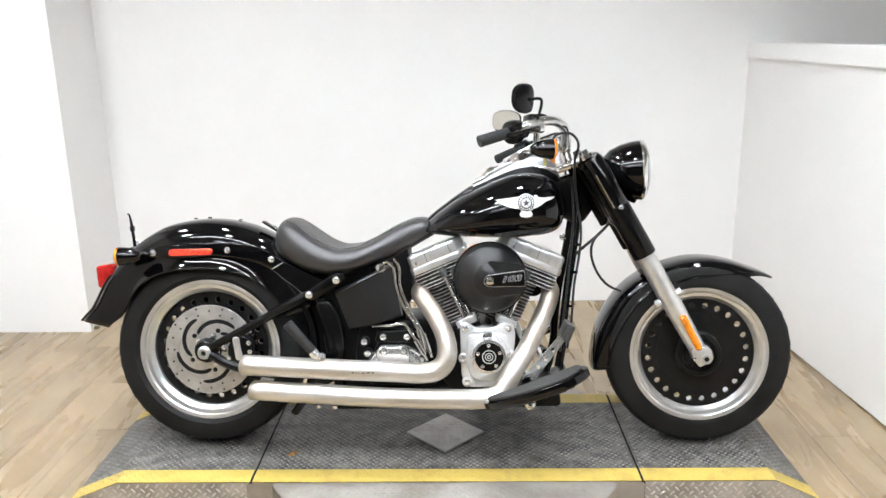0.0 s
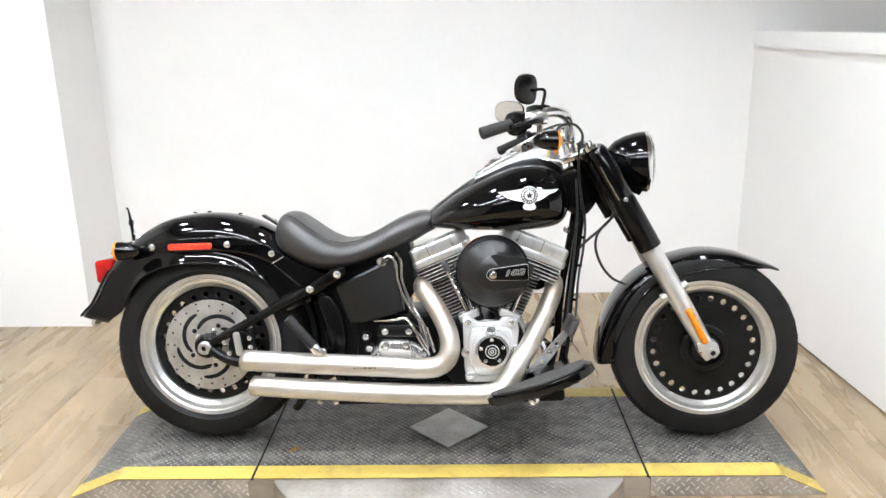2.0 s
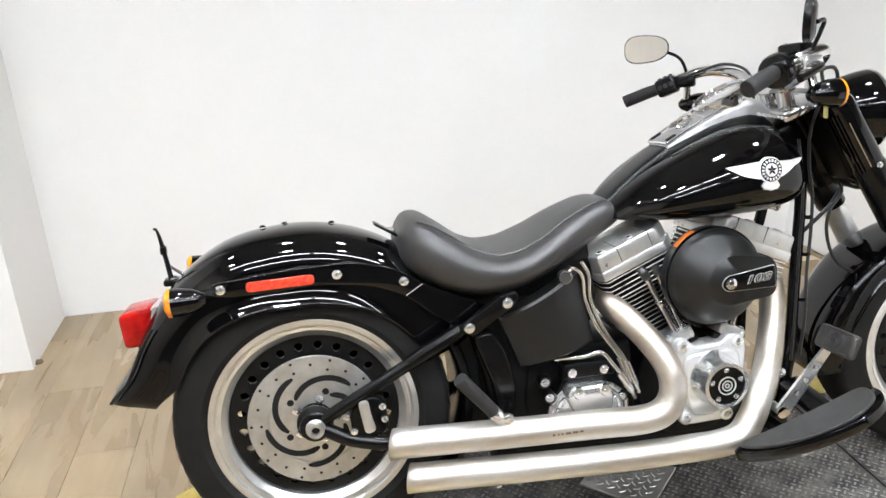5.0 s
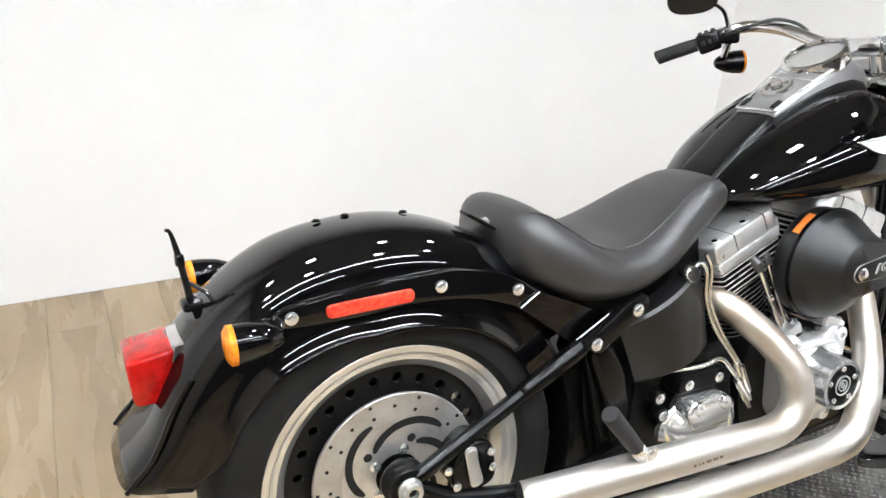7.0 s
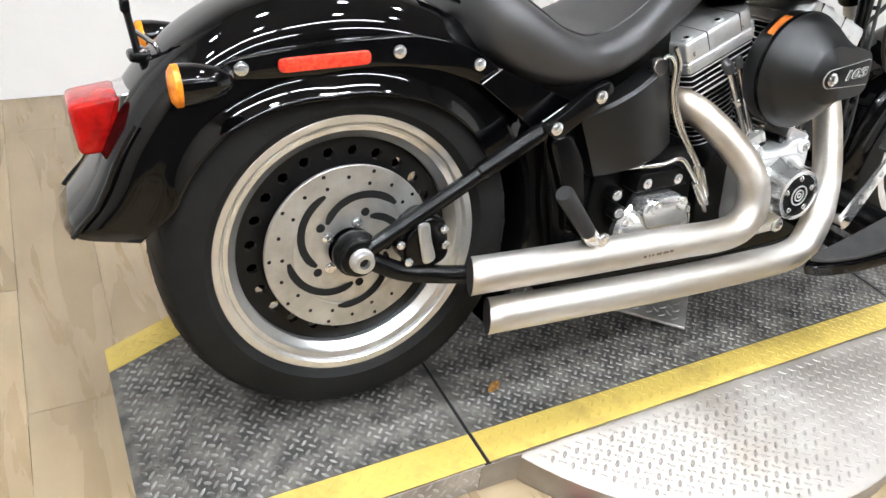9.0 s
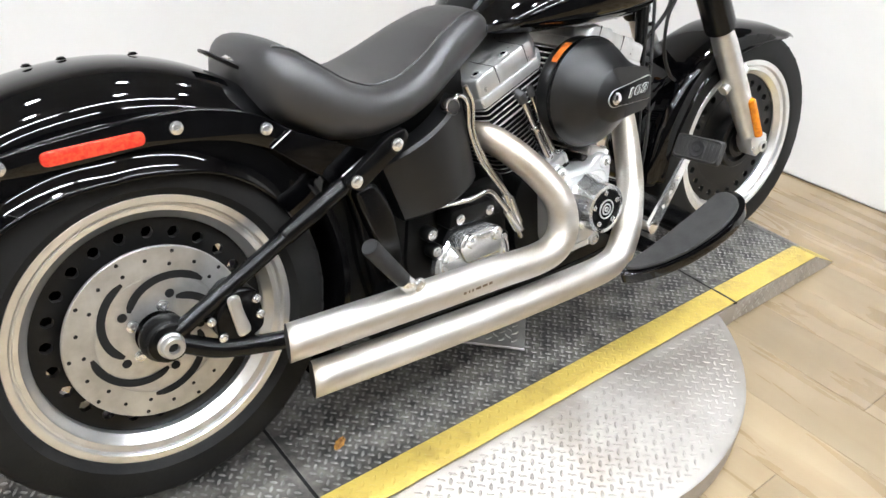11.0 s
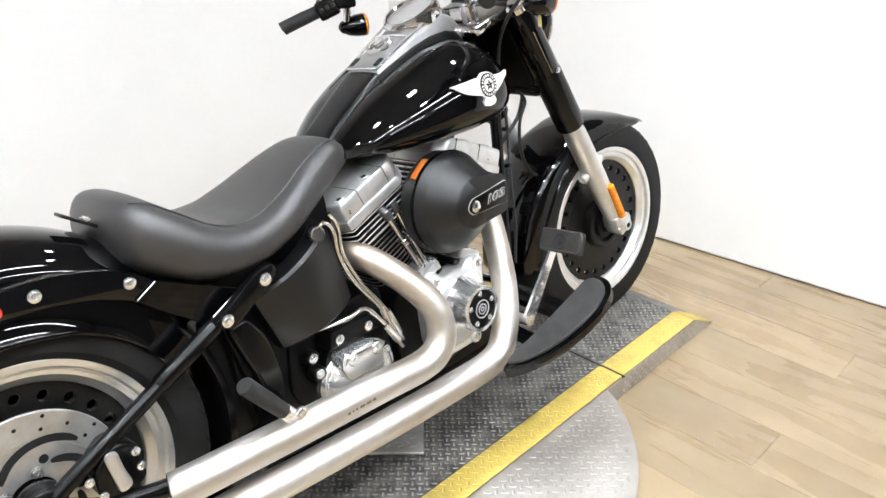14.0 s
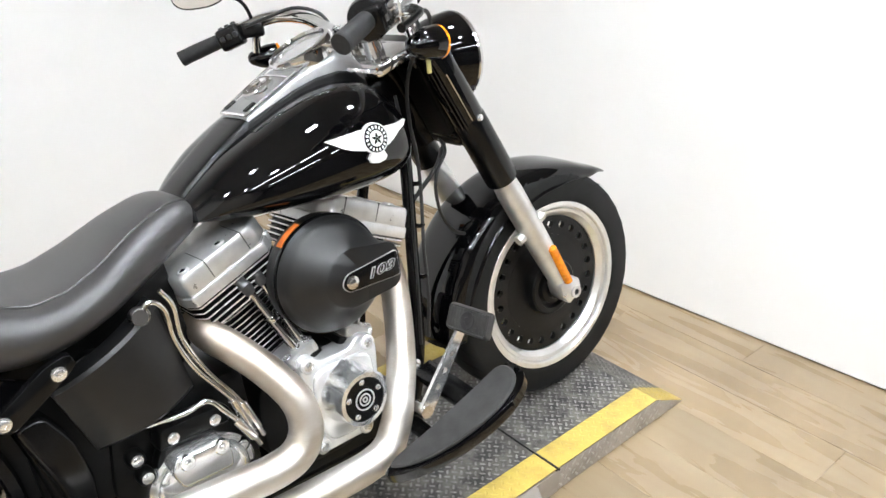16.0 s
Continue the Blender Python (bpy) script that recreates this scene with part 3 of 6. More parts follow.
def wheel(name, label, R, half, rim_half, rim_r, disc_y, hole_r, well_r):
    w = new(name)
    w.parent = bike
    w["label"] = label
    # tyre: a rounded carcass, open towards the rim
    prof = [(rim_r - 0.012, -rim_half + 0.004), (rim_r + 0.002, -rim_half - 0.004)]
    for k in range(15):
        a = math.pi * (k / 14) - math.pi / 2
        rr = rim_r + 0.012 + (R - rim_r - 0.012) * max(0.0, math.cos(a)) ** CROWN
        prof.append((rr, half * power(math.sin(a), 0.8)))
    prof += [(rim_r + 0.002, rim_half + 0.004), (rim_r - 0.012, rim_half - 0.004)]
    part("tyre", lathe(bmesh.new(), prof, (0, 0, 0), (0, -1, 0), 96, closed=True), RUBBER, w, "black rubber tyre with shallow tread")
    # polished rim with its steps, the same on both sides
    for s in (1, -1):
        prof = [(rim_r, rim_half - 0.006), (rim_r, rim_half), (rim_r - 0.003, rim_half + 0.0025), (rim_r - 0.014, rim_half + 0.0015), (rim_r - 0.0165, rim_half - 0.001), (rim_r - 0.0175, rim_half - 0.008), (rim_r - 0.0205, rim_half - 0.0085), (rim_r - 0.022, rim_half - 0.006), (rim_r - 0.03, rim_half - 0.0075), (rim_r - 0.0325, rim_half - 0.011), (well_r + 0.004, rim_half - 0.0165), (well_r, rim_half - 0.021), (well_r, disc_y - 0.012 if s > 0 else 0.0), (rim_r - 0.02, 0.0), (rim_r - 0.014, rim_half - 0.02)]
        part("rim", lathe(bmesh.new(), prof, (0, 0, 0), (0, -s, 0), 96, closed=True), POLISH, w, "polished stepped metal rim", smooth=25)
    part("wheel_disc", holed_disc(bmesh.new(), hole_r - 0.03, well_r + 0.001, hole_r, 0.0105, 24, -disc_y + 0.006, -disc_y - 0.006), HUB, w, "black disc wheel pierced by a ring of round holes", smooth=30)
    return w


rear_wheel = wheel("rear_wheel", "wide rear wheel with polished rim and black pierced disc", 0.319, 0.102, 0.089, 0.239, 0.05, 0.166, 0.194)
rear_wheel.location = RW + Vector((0.003, -0.016, -0.001))
front_wheel = wheel("front_wheel", "front wheel with polished rim and black pierced disc", 0.303, 0.075, 0.072, 0.226, 0.04, 0.16, 0.184)
front_wheel.matrix_basis = steer @ Matrix.Translation(FW + Vector((-0.013, -0.03, 0.003)))


def groove_bars(R, half, base, count, parent):
    """Slanted tread grooves as thin dark inlays over the tyre's shoulder."""
    vs, fs = [], []
    for k in range(count):
        a0 = 2 * math.pi * k / count
        for s in (1, -1):
            n = len(vs)
            for i in range(7):
                u = i / 6
                ang = radians(14 + 66 * u)
                y = s * half * math.sin(ang) ** 0.8
                r = base + (R - base) * math.cos(ang) ** CROWN + 0.0013
                for d in (-0.006, 0.006):
                    a = a0 + (0.19 * u ** 1.3 + (0.065 if s < 0 else 0)) + d / R * (1 - 0.6 * abs(2 * u - 1))
                    vs.append((r * math.cos(a), y, r * math.sin(a)))
            fs += [(n + 2 * i, n + 2 * i + 1, n + 2 * i + 3, n + 2 * i + 2) for i in range(6)]
    me = bpy.data.meshes.new("tyre_tread")
    me.from_pydata(vs, [], fs)
    me.materials.append(BLACKHOLE)
    o = new("tyre_tread", me)
    o.parent = parent
    return tagged(o, "slanted tread grooves", kind="stuff")


groove_bars(0.319, 0.102, 0.251, 34, rear_wheel)
groove_bars(0.303, 0.075, 0.238, 34, front_wheel)

# rear wheel: hub and brake rotor
part("hub", lathe(bmesh.new(), [(0.14, 0.018), (0.14, 0.034), (0.1, 0.05), (0.06, 0.06), (0.05, 0.082), (0.0, 0.082)], (0, 0, 0), (0, -1, 0), 48), SATIN, rear_wheel)


def slot_band(bm, r0, r1, a0, a1, width, y):
    """A curved slot: a spiral band that runs from r0 to r1."""
    pts = []
    n = 14
    for i in range(n + 1):
        t = i / n
        r, a = r0 + (r1 - r0) * t ** 1.5, a0 + (a1 - a0) * t
        pts.append(Vector((r * math.cos(a), r * math.sin(a))))
    rows = []
    for i, p in enumerate(pts):
        d = (pts[min(i + 1, n)] - pts[max(i - 1, 0)]).normalized()
        w = width * (0.45 if i in (0, n) else 0.85 if i in (1, n - 1) else 1)
        o = Vector((-d.y, d.x)) * w
        rows.append([bm.verts.new((q.x, y, q.y)) for q in (p + o, p - o)])
    for a, b in zip(rows, rows[1:]):
        bm.faces.new((a[0], a[1], b[1], b[0]))


ROT = -0.088  # the rotor's outer face
rotor = part("brake_rotor", lathe(bmesh.new(), [(0.041, -ROT - 0.008), (0.041, -ROT - 0.002), (0.106, -ROT - 0.0015), (0.107, -ROT), (0.15, -ROT), (0.1515, -ROT - 0.0015), (0.1515, -ROT - 0.0065), (0.15, -ROT - 0.008)], (0, 0, 0), (0, -1, 0), 96, closed=True), ROTOR, rear_wheel, "drilled and slotted steel brake rotor", smooth=25)
part("rotor_carrier", lathe(bmesh.new(), [(0.04, -ROT - 0.003), (0.04, -ROT - 0.0008), (0.1015, -ROT - 0.0006), (0.1025, -ROT - 0.002)], (0, 0, 0), (0, -1, 0), 72, closed=True), CARRIER, rear_wheel, "bright inner carrier of the brake rotor", smooth=25)


def rotor_mark(name, bm, turns):
    """One dark opening of the rotor, repeated round the axle."""
    first = part(name, bm, BLACKHOLE, rear_wheel, smooth=0)
    for a in turns[1:]:
        share(first, Matrix.Rotation(-a, 4, "Y"), rear_wheel)


def rotor_hole(r, a, radius, turns, y):
    bm = bmesh.new()
    bmesh.ops.create_circle(bm, cap_ends=True, segments=12, radius=radius, matrix=Matrix.Translation((r * math.cos(a), y, r * math.sin(a))) @ Matrix.Rotation(radians(90), 4, "X"))
    rotor_mark("rotor_hole", bm, turns)


fifths = [2 * math.pi * k / 5 for k in range(5)]
bm = bmesh.new()
slot_band(bm, 0.111, 0.066, radians(40), radians(128), 0.0068, ROT - 0.0006)
rotor_mark("rotor_slot", bm, fifths)
for k, r in enumerate((0.121, 0.131, 0.143)):
    rotor_hole(r, 2 * math.pi * k / 30 + 0.1 * k, 0.0034, [2 * math.pi * q / 10 for q in range(10)], ROT - 0.0004)
rotor_hole(0.07, radians(66), 0.008, fifths, ROT + 0.0002)
for k in range(5):
    a = 2 * math.pi * k / 5 + radians(74)
    bolt(0.048 * math.cos(a), ROT + 0.0005, 0.048 * math.sin(a), 0.009, rear_wheel)

# front wheel: hub with stepped boss
part("hub", lathe(bmesh.new(), [(0.134, 0.026), (0.1335, 0.0468), (0.12, 0.0475), (0.076, 0.049), (0.0745, 0.074), (0.07, 0.077), (0.058, 0.077), (0.055, 0.064), (0.046, 0.064), (0.043, 0.078), (0.03, 0.08), (0.028, 0.09), (0.0, 0.09)], (0, 0, 0), (0, -1, 0), 48), HUB, front_wheel, "stepped black hub", smooth=30)
part("hub_back", lathe(bmesh.new(), [(0.125, 0.0), (0.125, 0.02), (0.07, 0.04), (0.05, 0.1), (0.0, 0.1)], (0, 0, 0), (0, 1, 0), 48), SATIN, front_wheel)
part("hub_back", lathe(bmesh.new(), [(0.14, 0.0), (0.14, 0.02), (0.07, 0.06), (0.05, 0.11), (0.0, 0.11)], (0, 0, 0), (0, 1, 0), 48), SATIN, rear_wheel)
part("belt_pulley", lathe(bmesh.new(), [(0.16, 0.05), (0.178, 0.055), (0.178, 0.085), (0.16, 0.09), (0.0, 0.09)], (0, 0, 0), (0, 1, 0), 64), SATIN, rear_wheel, "black belt pulley")
part("brake_rotor", lathe(bmesh.new(), [(0.1, 0.066), (0.145, 0.066), (0.146, 0.071), (0.1, 0.071)], (0, 0, 0), (0, 1, 0), 64, closed=True), ROTOR, front_wheel, "steel front brake rotor")


# mudguards: arched sheet sections round the wheel
LIP = [0.0, 0.05, 0.1, 0.15, 0.2, 0.26, 0.34, 0.44, 0.54, 0.64, 0.73, 0.81, 0.87, 0.92, 0.955, 0.98, 0.995]


def mudguard(name, centre, crown, low, a0, a1, half, box_like, flare, label, steps=52):
    """Sheet sections round a wheel: flat sides, a rounded crown and a lip that flares outward."""
    bm = bmesh.new()
    rings = []
    for i in range(steps + 1):
        a = a0 + (a1 - a0) * i / steps
        (rc,), (rl,) = lerp_table(crown, a), lerp_table(low, a)
        h, n, out = lerp_table(half, a)[0], lerp_table(box_like, a)[0], lerp_table(flare, a)[0]
        side = [(f, h * (1 - f ** n) ** 0.36 + out * max(0.0, 1 - f / 0.3) ** 1.5) for f in LIP]
        t = radians(a)
        ring = []
        for f, y in [(f, -y) for f, y in side] + [(1.0, 0.0)] + side[::-1]:
            r = rl + (rc - rl) * f
            ring.append(bm.verts.new(Vector(centre) + Vector((r * math.cos(t), y, r * math.sin(t)))))
        rings.append(ring)
    skin(bm, rings, caps=False, closed=False)
    for _ in range(2):
        bmesh.ops.smooth_vert(bm, verts=[v for r in rings[1:-1] for v in r], factor=0.4, use_axis_x=True, use_axis_z=True)
    bmesh.ops.recalc_face_normals(bm, faces=bm.faces[:])
    ob = part(name, bm, PAINT, bike, label, smooth=60)
    so = ob.modifiers.new("sheet", "SOLIDIFY")
    so.thickness, so.offset = 0.004, 0
    return ob


rear_fender = mudguard("rear_fender", RW, [(20, 0.42), (63, 0.432), (98, 0.434), (111, 0.438), (123, 0.433), (131, 0.429), (143, 0.421), (155, 0.414), (160, 0.42), (168, 0.448)], [(20, 0.29), (44, 0.288), (60, 0.283), (76, 0.274), (96, 0.272), (115, 0.29), (131, 0.305), (145, 0.304), (157, 0.3), (166, 0.339), (168, 0.345)], 22, 166.8, [(20, 0.116), (90, 0.12), (150, 0.12), (168, 0.115)], [(100, 4), (130, 4.5), (150, 9), (168, 12)], [(20, 0.0), (50, 0.012), (75, 0.02), (130, 0.022), (150, 0.006), (168, 0.0)], "gloss black rear fender with a flipped tail")
front_fender = turned(mudguard("front_fender", FW, [(45, 0.345), (63, 0.322), (80, 0.317), (108, 0.316), (123, 0.321), (140, 0.331), (157, 0.338), (175, 0.35), (190, 0.363)], [(49, 0.335), (56, 0.32), (64, 0.292), (88, 0.262), (110, 0.255), (131, 0.27), (157, 0.274), (186, 0.298), (190, 0.31)], 49, 190, [(45, 0.055), (60, 0.088), (90, 0.098), (160, 0.098), (190, 0.092)], [(45, 4), (70, 5), (190, 5)], [(45, 0.0), (70, 0.01), (190, 0.01)], "gloss black front fender"))

for s in (1, -1):
    bead = []
    for k in range(9):
        a = 141 + 25.4 * k / 8
        r = lerp_table([(141, 0.408), (155, 0.404), (160, 0.41), (167, 0.437)], a)[0]
        bead.append(RW + Vector((r * math.cos(radians(a)), -0.117 * s, r * math.sin(radians(a)))))
    part("fender_bead", tube(bmesh.new(), bead, [0.003, 0.0045, 0.0045, 0.004], 10, 3), PAINT, bike, "rolled corner of the fender's tail")


def mud_inner():
    bm = bmesh.new()
    rings = []
    for i in range(25):
        t = radians(-38 + 100 * i / 24)
        ring = []
        for r, y in ((0.35, 0.118), (0.366, 0.112), (0.372, 0.09), (0.372, -0.09), (0.366, -0.112), (0.35, -0.118), (0.346, -0.11), (0.346, 0.11)):
            ring.append(bm.verts.new(RW + Vector((r * math.cos(t), y, r * math.sin(t)))))
        rings.append(ring)
    return skin(bm, rings)


# fender struts with bolts, reflector and frame covers
STRUT_UP = [(-1.01, 0.668), (-0.932, 0.677), (-0.838, 0.685), (-0.744, 0.687), (-0.709, 0.687), (-0.633, 0.67), (-0.59, 0.65), (-0.553, 0.622), (-0.47, 0.57)]
STRUT_LOW = [(-0.44, 0.53), (-0.482, 0.508), (-0.53, 0.55), (-0.592, 0.598), (-0.655, 0.624), (-0.714, 0.636), (-0.79, 0.642), (-0.874, 0.636), (-0.95, 0.636), (-1.01, 0.64)]
for s in (1, -1):
    part("fender_strut", prism(bmesh.new(), rounded(STRUT_UP + STRUT_LOW, 0.02, 3), -0.122 * s, -0.135 * s, 0.004), PAINT, bike, "gloss black fender strut")
for x, z in ((-0.985, 0.655), (-0.738, 0.662), (-0.594, 0.631)):
    bolt(x, -0.135, z, 0.0095)
part("side_reflector", prism(bmesh.new(), rounded([(-0.932, 0.666), (-0.787, 0.669), (-0.787, 0.647), (-0.932, 0.644)], 0.011), -0.133, -0.142, 0.003), REFLECT, bike, "red side reflector")
PANEL = [(-0.592, 0.599), (-0.553, 0.622), (-0.404, 0.553), (-0.484, 0.511)]
panel = part("strut_panel", prism(bmesh.new(), PANEL, -0.13, -0.1405, 0.0015, 1), PAINT, bike, "gloss black bevelled panel at the strut's end", smooth=20)
# silver lines on the two end edges imitate highlights on the black panel
for a, b in ((0, 1), (2, 3), (3, 0)):
    p, q = Vector((PANEL[a][0], -0.1405, PANEL[a][1])), Vector((PANEL[b][0], -0.1405, PANEL[b][1]))
    part("panel_edge", tube(bmesh.new(), [p.lerp(q, 0.02), p.lerp(q, 0.98)], 0.0011, 6, 1, curve=False), FORKALU if a != 3 else SATIN, panel, "thin edge line of the panel, silver at its ends as a modelled highlight")

# frame rails: rear triangle, seat rail, downtubes
for s in (1, -1):
    part("swingarm_tube", tube(bmesh.new(), [(-0.80, -0.15 * s, 0.34), (-0.66, -0.155 * s, 0.415), (-0.47, -0.16 * s, 0.515)], 0.0145, 12), SATIN, bike, "black swingarm strut")
    part("swingarm_tube", tube(bmesh.new(), [(-0.80, -0.15 * s, 0.318), (-0.72, -0.16 * s, 0.282), (-0.55, -0.165 * s, 0.255), (-0.36, -0.13 * s, 0.26)], 0.017, 12), SATIN, bike, "black lower swingarm tube")
    part("axle_plate", lathe(bmesh.new(), [(0.038, 0.0), (0.041, 0.004), (0.041, 0.016), (0.036, 0.022), (0.034, 0.034), (0.03, 0.037), (0.0, 0.037)], (-0.818, -0.122 * s, 0.328), (0, -s, 0), 24), SATIN, bike, "black axle boss")
    part("frame_rail", tube(bmesh.new(), [(-0.44, -0.12 * s, 0.5), (-0.41, -0.115 * s, 0.38), (-0.38, -0.11 * s, 0.2)], 0.018, 12), SATIN, bike, "black frame tube")
    part("downtube", tube(bmesh.new(), [(0.41, -0.045 * s, 0.84), (0.414, -0.062 * s, 0.775), (0.406, -0.075 * s, 0.70), (0.39, -0.09 * s, 0.6), (0.374, -0.104 * s, 0.5), (0.363, -0.113 * s, 0.4), (0.355, -0.113 * s, 0.3), (0.32, -0.112 * s, 0.18), (0.2, -0.11 * s, 0.14), (-0.38, -0.11 * s, 0.15)], 0.0138, 14), SATIN, bike, "black frame downtube")
part("axle_nut", lathe(bmesh.new(), [(0.022, 0.0), (0.022, 0.006), (0.019, 0.008), (0.019, 0.016), (0.0165, 0.019), (0.0095, 0.019), (0.009, 0.006), (0.0, 0.006)], (-0.818, -0.157, 0.326), (0, -1, 0), 24, caps=True), CARRIER, bike, "dull silver axle nut")
part("axle_bore", lathe(bmesh.new(), [(0.0094, 0.0), (0.0094, 0.001), (0.0, 0.001)], (-0.818, -0.1655, 0.326), (0, -1, 0), 16), BLACKHOLE, bike, "dark bore of the axle", smooth=0)
for x, z in ((-0.463, 0.52), (-0.374, 0.567)):
    bolt(x, -0.183, z, 0.0105)
part("seat_rail_plate", prism(bmesh.new(), rounded([(-0.49, 0.519), (-0.39, 0.584), (-0.352, 0.594), (-0.344, 0.572), (-0.37, 0.551), (-0.455, 0.497)], 0.012), -0.162, -0.182, 0.004), SATIN, bike, "black frame gusset")

part("inner_fender", mud_inner(), SATIN, bike, "black inner fender before the tyre")

part("strut_sleeve", tube(bmesh.new(), [(-0.6, -0.157, 0.447), (-0.595, -0.157, 0.45), (-0.5, -0.16, 0.5), (-0.48, -0.16, 0.51)], [0.0155, 0.0172, 0.0172, 0.0165], 14, 2, curve=False), SATIN, bike, "thicker upper sleeve of the swingarm strut")

# rear caliper
part("caliper", prism(bmesh.new(), rounded([(-0.74, 0.355), (-0.7, 0.39), (-0.66, 0.375), (-0.655, 0.30), (-0.70, 0.285), (-0.74, 0.3)], 0.02), -0.09, -0.165, 0.008, 3), SATIN, bike, "black brake caliper")
ring = rounded([(-0.722, 0.38), (-0.698, 0.382), (-0.695, 0.348), (-0.684, 0.307), (-0.71, 0.3), (-0.716, 0.338)], 0.013)
part("caliper_badge", prism(bmesh.new(), ring, -0.168, -0.174, 0.003), POLISH, bike, "silver rim of the caliper badge")
part("caliper_face", prism(bmesh.new(), [(-0.706 + (x + 0.706) * 0.72, 0.348 + (z - 0.348) * 0.85) for x, z in ring], -0.1735, -0.1752), FORKALU, bike, "grey caliper badge face")
for x, z in ((-0.668, 0.36), (-0.665, 0.33), (-0.75, 0.345), (-0.735, 0.31)):
    bolt(x, -0.168, z, 0.007)

# passenger peg
peg = part("foot_peg", tube(bmesh.new(), [(-0.512, -0.288, 0.447), (-0.509, -0.287, 0.443), (-0.44, -0.27, 0.356)], [0.0145, 0.0175, 0.015, 0.0145], 18, 3, curve=False), GRIP, bike, "folded black rubber passenger peg")
clevis = part("peg_clevis", tube(bmesh.new(), [(-0.441, -0.2703, 0.357), (-0.438, -0.2695, 0.3535), (-0.424, -0.266, 0.336), (-0.42, -0.265, 0.331)], [0.0125, 0.015, 0.015, 0.0115], 18, 1, curve=False), BRIGHT, bike, "chrome peg collar")
part("clevis_arm", tube(bmesh.new(), [(-0.425, -0.26, 0.335), (-0.405, -0.2, 0.325), (-0.38, -0.13, 0.32)], 0.012, 12), SATIN, clevis)
bolt(-0.41, -0.276, 0.338, 0.012)

# exhaust: two pipes with open ends
UPPER = [(-0.66, -0.25, 0.3065), (-0.52, -0.25, 0.299), (-0.36, -0.25, 0.291), (-0.2, -0.25, 0.284), (-0.095, -0.25, 0.279), (-0.043, -0.25, 0.292), (-0.018, -0.247, 0.33), (-0.021, -0.235, 0.385), (-0.048, -0.2, 0.44), (-0.085, -0.155, 0.488), (-0.108, -0.11, 0.512), (-0.105, -0.05, 0.52)]
LOWER = [(-0.63, -0.262, 0.2285), (-0.45, -0.262, 0.217), (-0.2, -0.262, 0.203), (0.0, -0.262, 0.198), (0.09, -0.262, 0.199), (0.14, -0.26, 0.212), (0.17, -0.254, 0.245), (0.193, -0.245, 0.285), (0.235, -0.21, 0.345), (0.277, -0.16, 0.412), (0.308, -0.115, 0.468), (0.325, -0.075, 0.512), (0.318, -0.03, 0.53)]
for pts, rad, lab in ((UPPER, 0.0325, "upper brushed steel exhaust pipe"), (LOWER, 0.0315, "lower brushed steel exhaust pipe")):
    bm = bmesh.new()
    tube(bm, pts, [rad, rad, rad, rad, rad, 0.0305, 0.03, 0.03, 0.029], 32, 10, caps=False)
    bm.verts.ensure_lookup_table()
    for v in bm.verts[:32]:
        v.co.x += 0.35 * (v.co.y - pts[0][1])
    pipe = part("exhaust_pipe", bm, STEEL, bike, lab, smooth=60)
    so = pipe.modifiers.new("wall", "SOLIDIFY")
    so.thickness, so.offset = 0.0008, -1
    p, q = Vector(pts[0]), Vector(pts[1])
    d = (q - p).normalized()
    bm = tube(bmesh.new(), [p - d * 0.0006, p + d * 0.2], rad - 0.0002, 32, 4)
    bm.verts.ensure_lookup_table()
    for v in bm.verts[:32]:
        v.co.x += 0.35 * (v.co.y - pts[0][1])
    for v in bm.verts[32:]:
        v.co = v.co.lerp(Vector((v.co.x, pts[0][1], p.z + (v.co.x - p.x) / d.x * d.z)), 0.06)
    part("muffler_bore", bm, BLACKHOLE, pipe, "dark muffler bore")
bm = bmesh.new()
for k, (dx, w) in enumerate(((0.0, 0.006), (0.012, 0.003), (0.02, 0.004), (0.03, 0.012), (0.046, 0.012), (0.062, 0.008))):
    box(bm, (-0.315 + dx, -0.2832, 0.286), (-0.315 + dx + w, -0.2822, 0.2905))
part("exhaust_marking", bm, mat("etched_marking", (0.22, 0.17, 0.12), 0.6, 0.5), bike, "small dark maker's marking", smooth=0)
for x in (-0.43, -0.38):
    bolt(x, -0.23, 0.165, 0.008)

# engine
case = rounded([(-0.02, 0.41), (0.2, 0.41), (0.235, 0.33), (0.22, 0.22), (0.15, 0.165), (0.03, 0.165), (-0.04, 0.22), (-0.05, 0.34)], 0.04)
part("crankcase", prism(bmesh.new(), case, 0.11, -0.125, 0.01), DARK, bike, "black crankcase")
part("gearbox", prism(bmesh.new(), rounded([(-0.31, 0.42), (-0.06, 0.43), (-0.05, 0.2), (-0.28, 0.2), (-0.33, 0.28)], 0.03), 0.12, -0.115, 0.012), DARK, bike, "black gearbox housing")
part("primary_cover", prism(bmesh.new(), rounded([(-0.34, 0.38), (-0.1, 0.41), (0.2, 0.43), (0.26, 0.32), (0.2, 0.2), (-0.25, 0.19), (-0.36, 0.27)], 0.08), 0.12, 0.2, 0.02, 3), ALU, bike, "silver primary cover")
part("lower_frame_block", prism(bmesh.new(), rounded([(-0.4, 0.2), (0.35, 0.2), (0.36, 0.13), (-0.4, 0.12)], 0.02), 0.09, -0.12, 0.01), DARK, bike, "dark underside of the frame")


def stacked(name, outline, levels, material, parent, label="", smooth=30):
    """A casting drawn up along z: levels of (z, inset as a share)."""
    bm = bmesh.new()
    cx, cy = sum(q[0] for q in outline) / len(outline), sum(q[1] for q in outline) / len(outline)
    skin(bm, [[bm.verts.new((cx + (x - cx) * g, cy + (y - cy) * g, z)) for x, y in outline] for z, g in levels])
    return part(name, bm, material, parent, label, smooth=smooth)


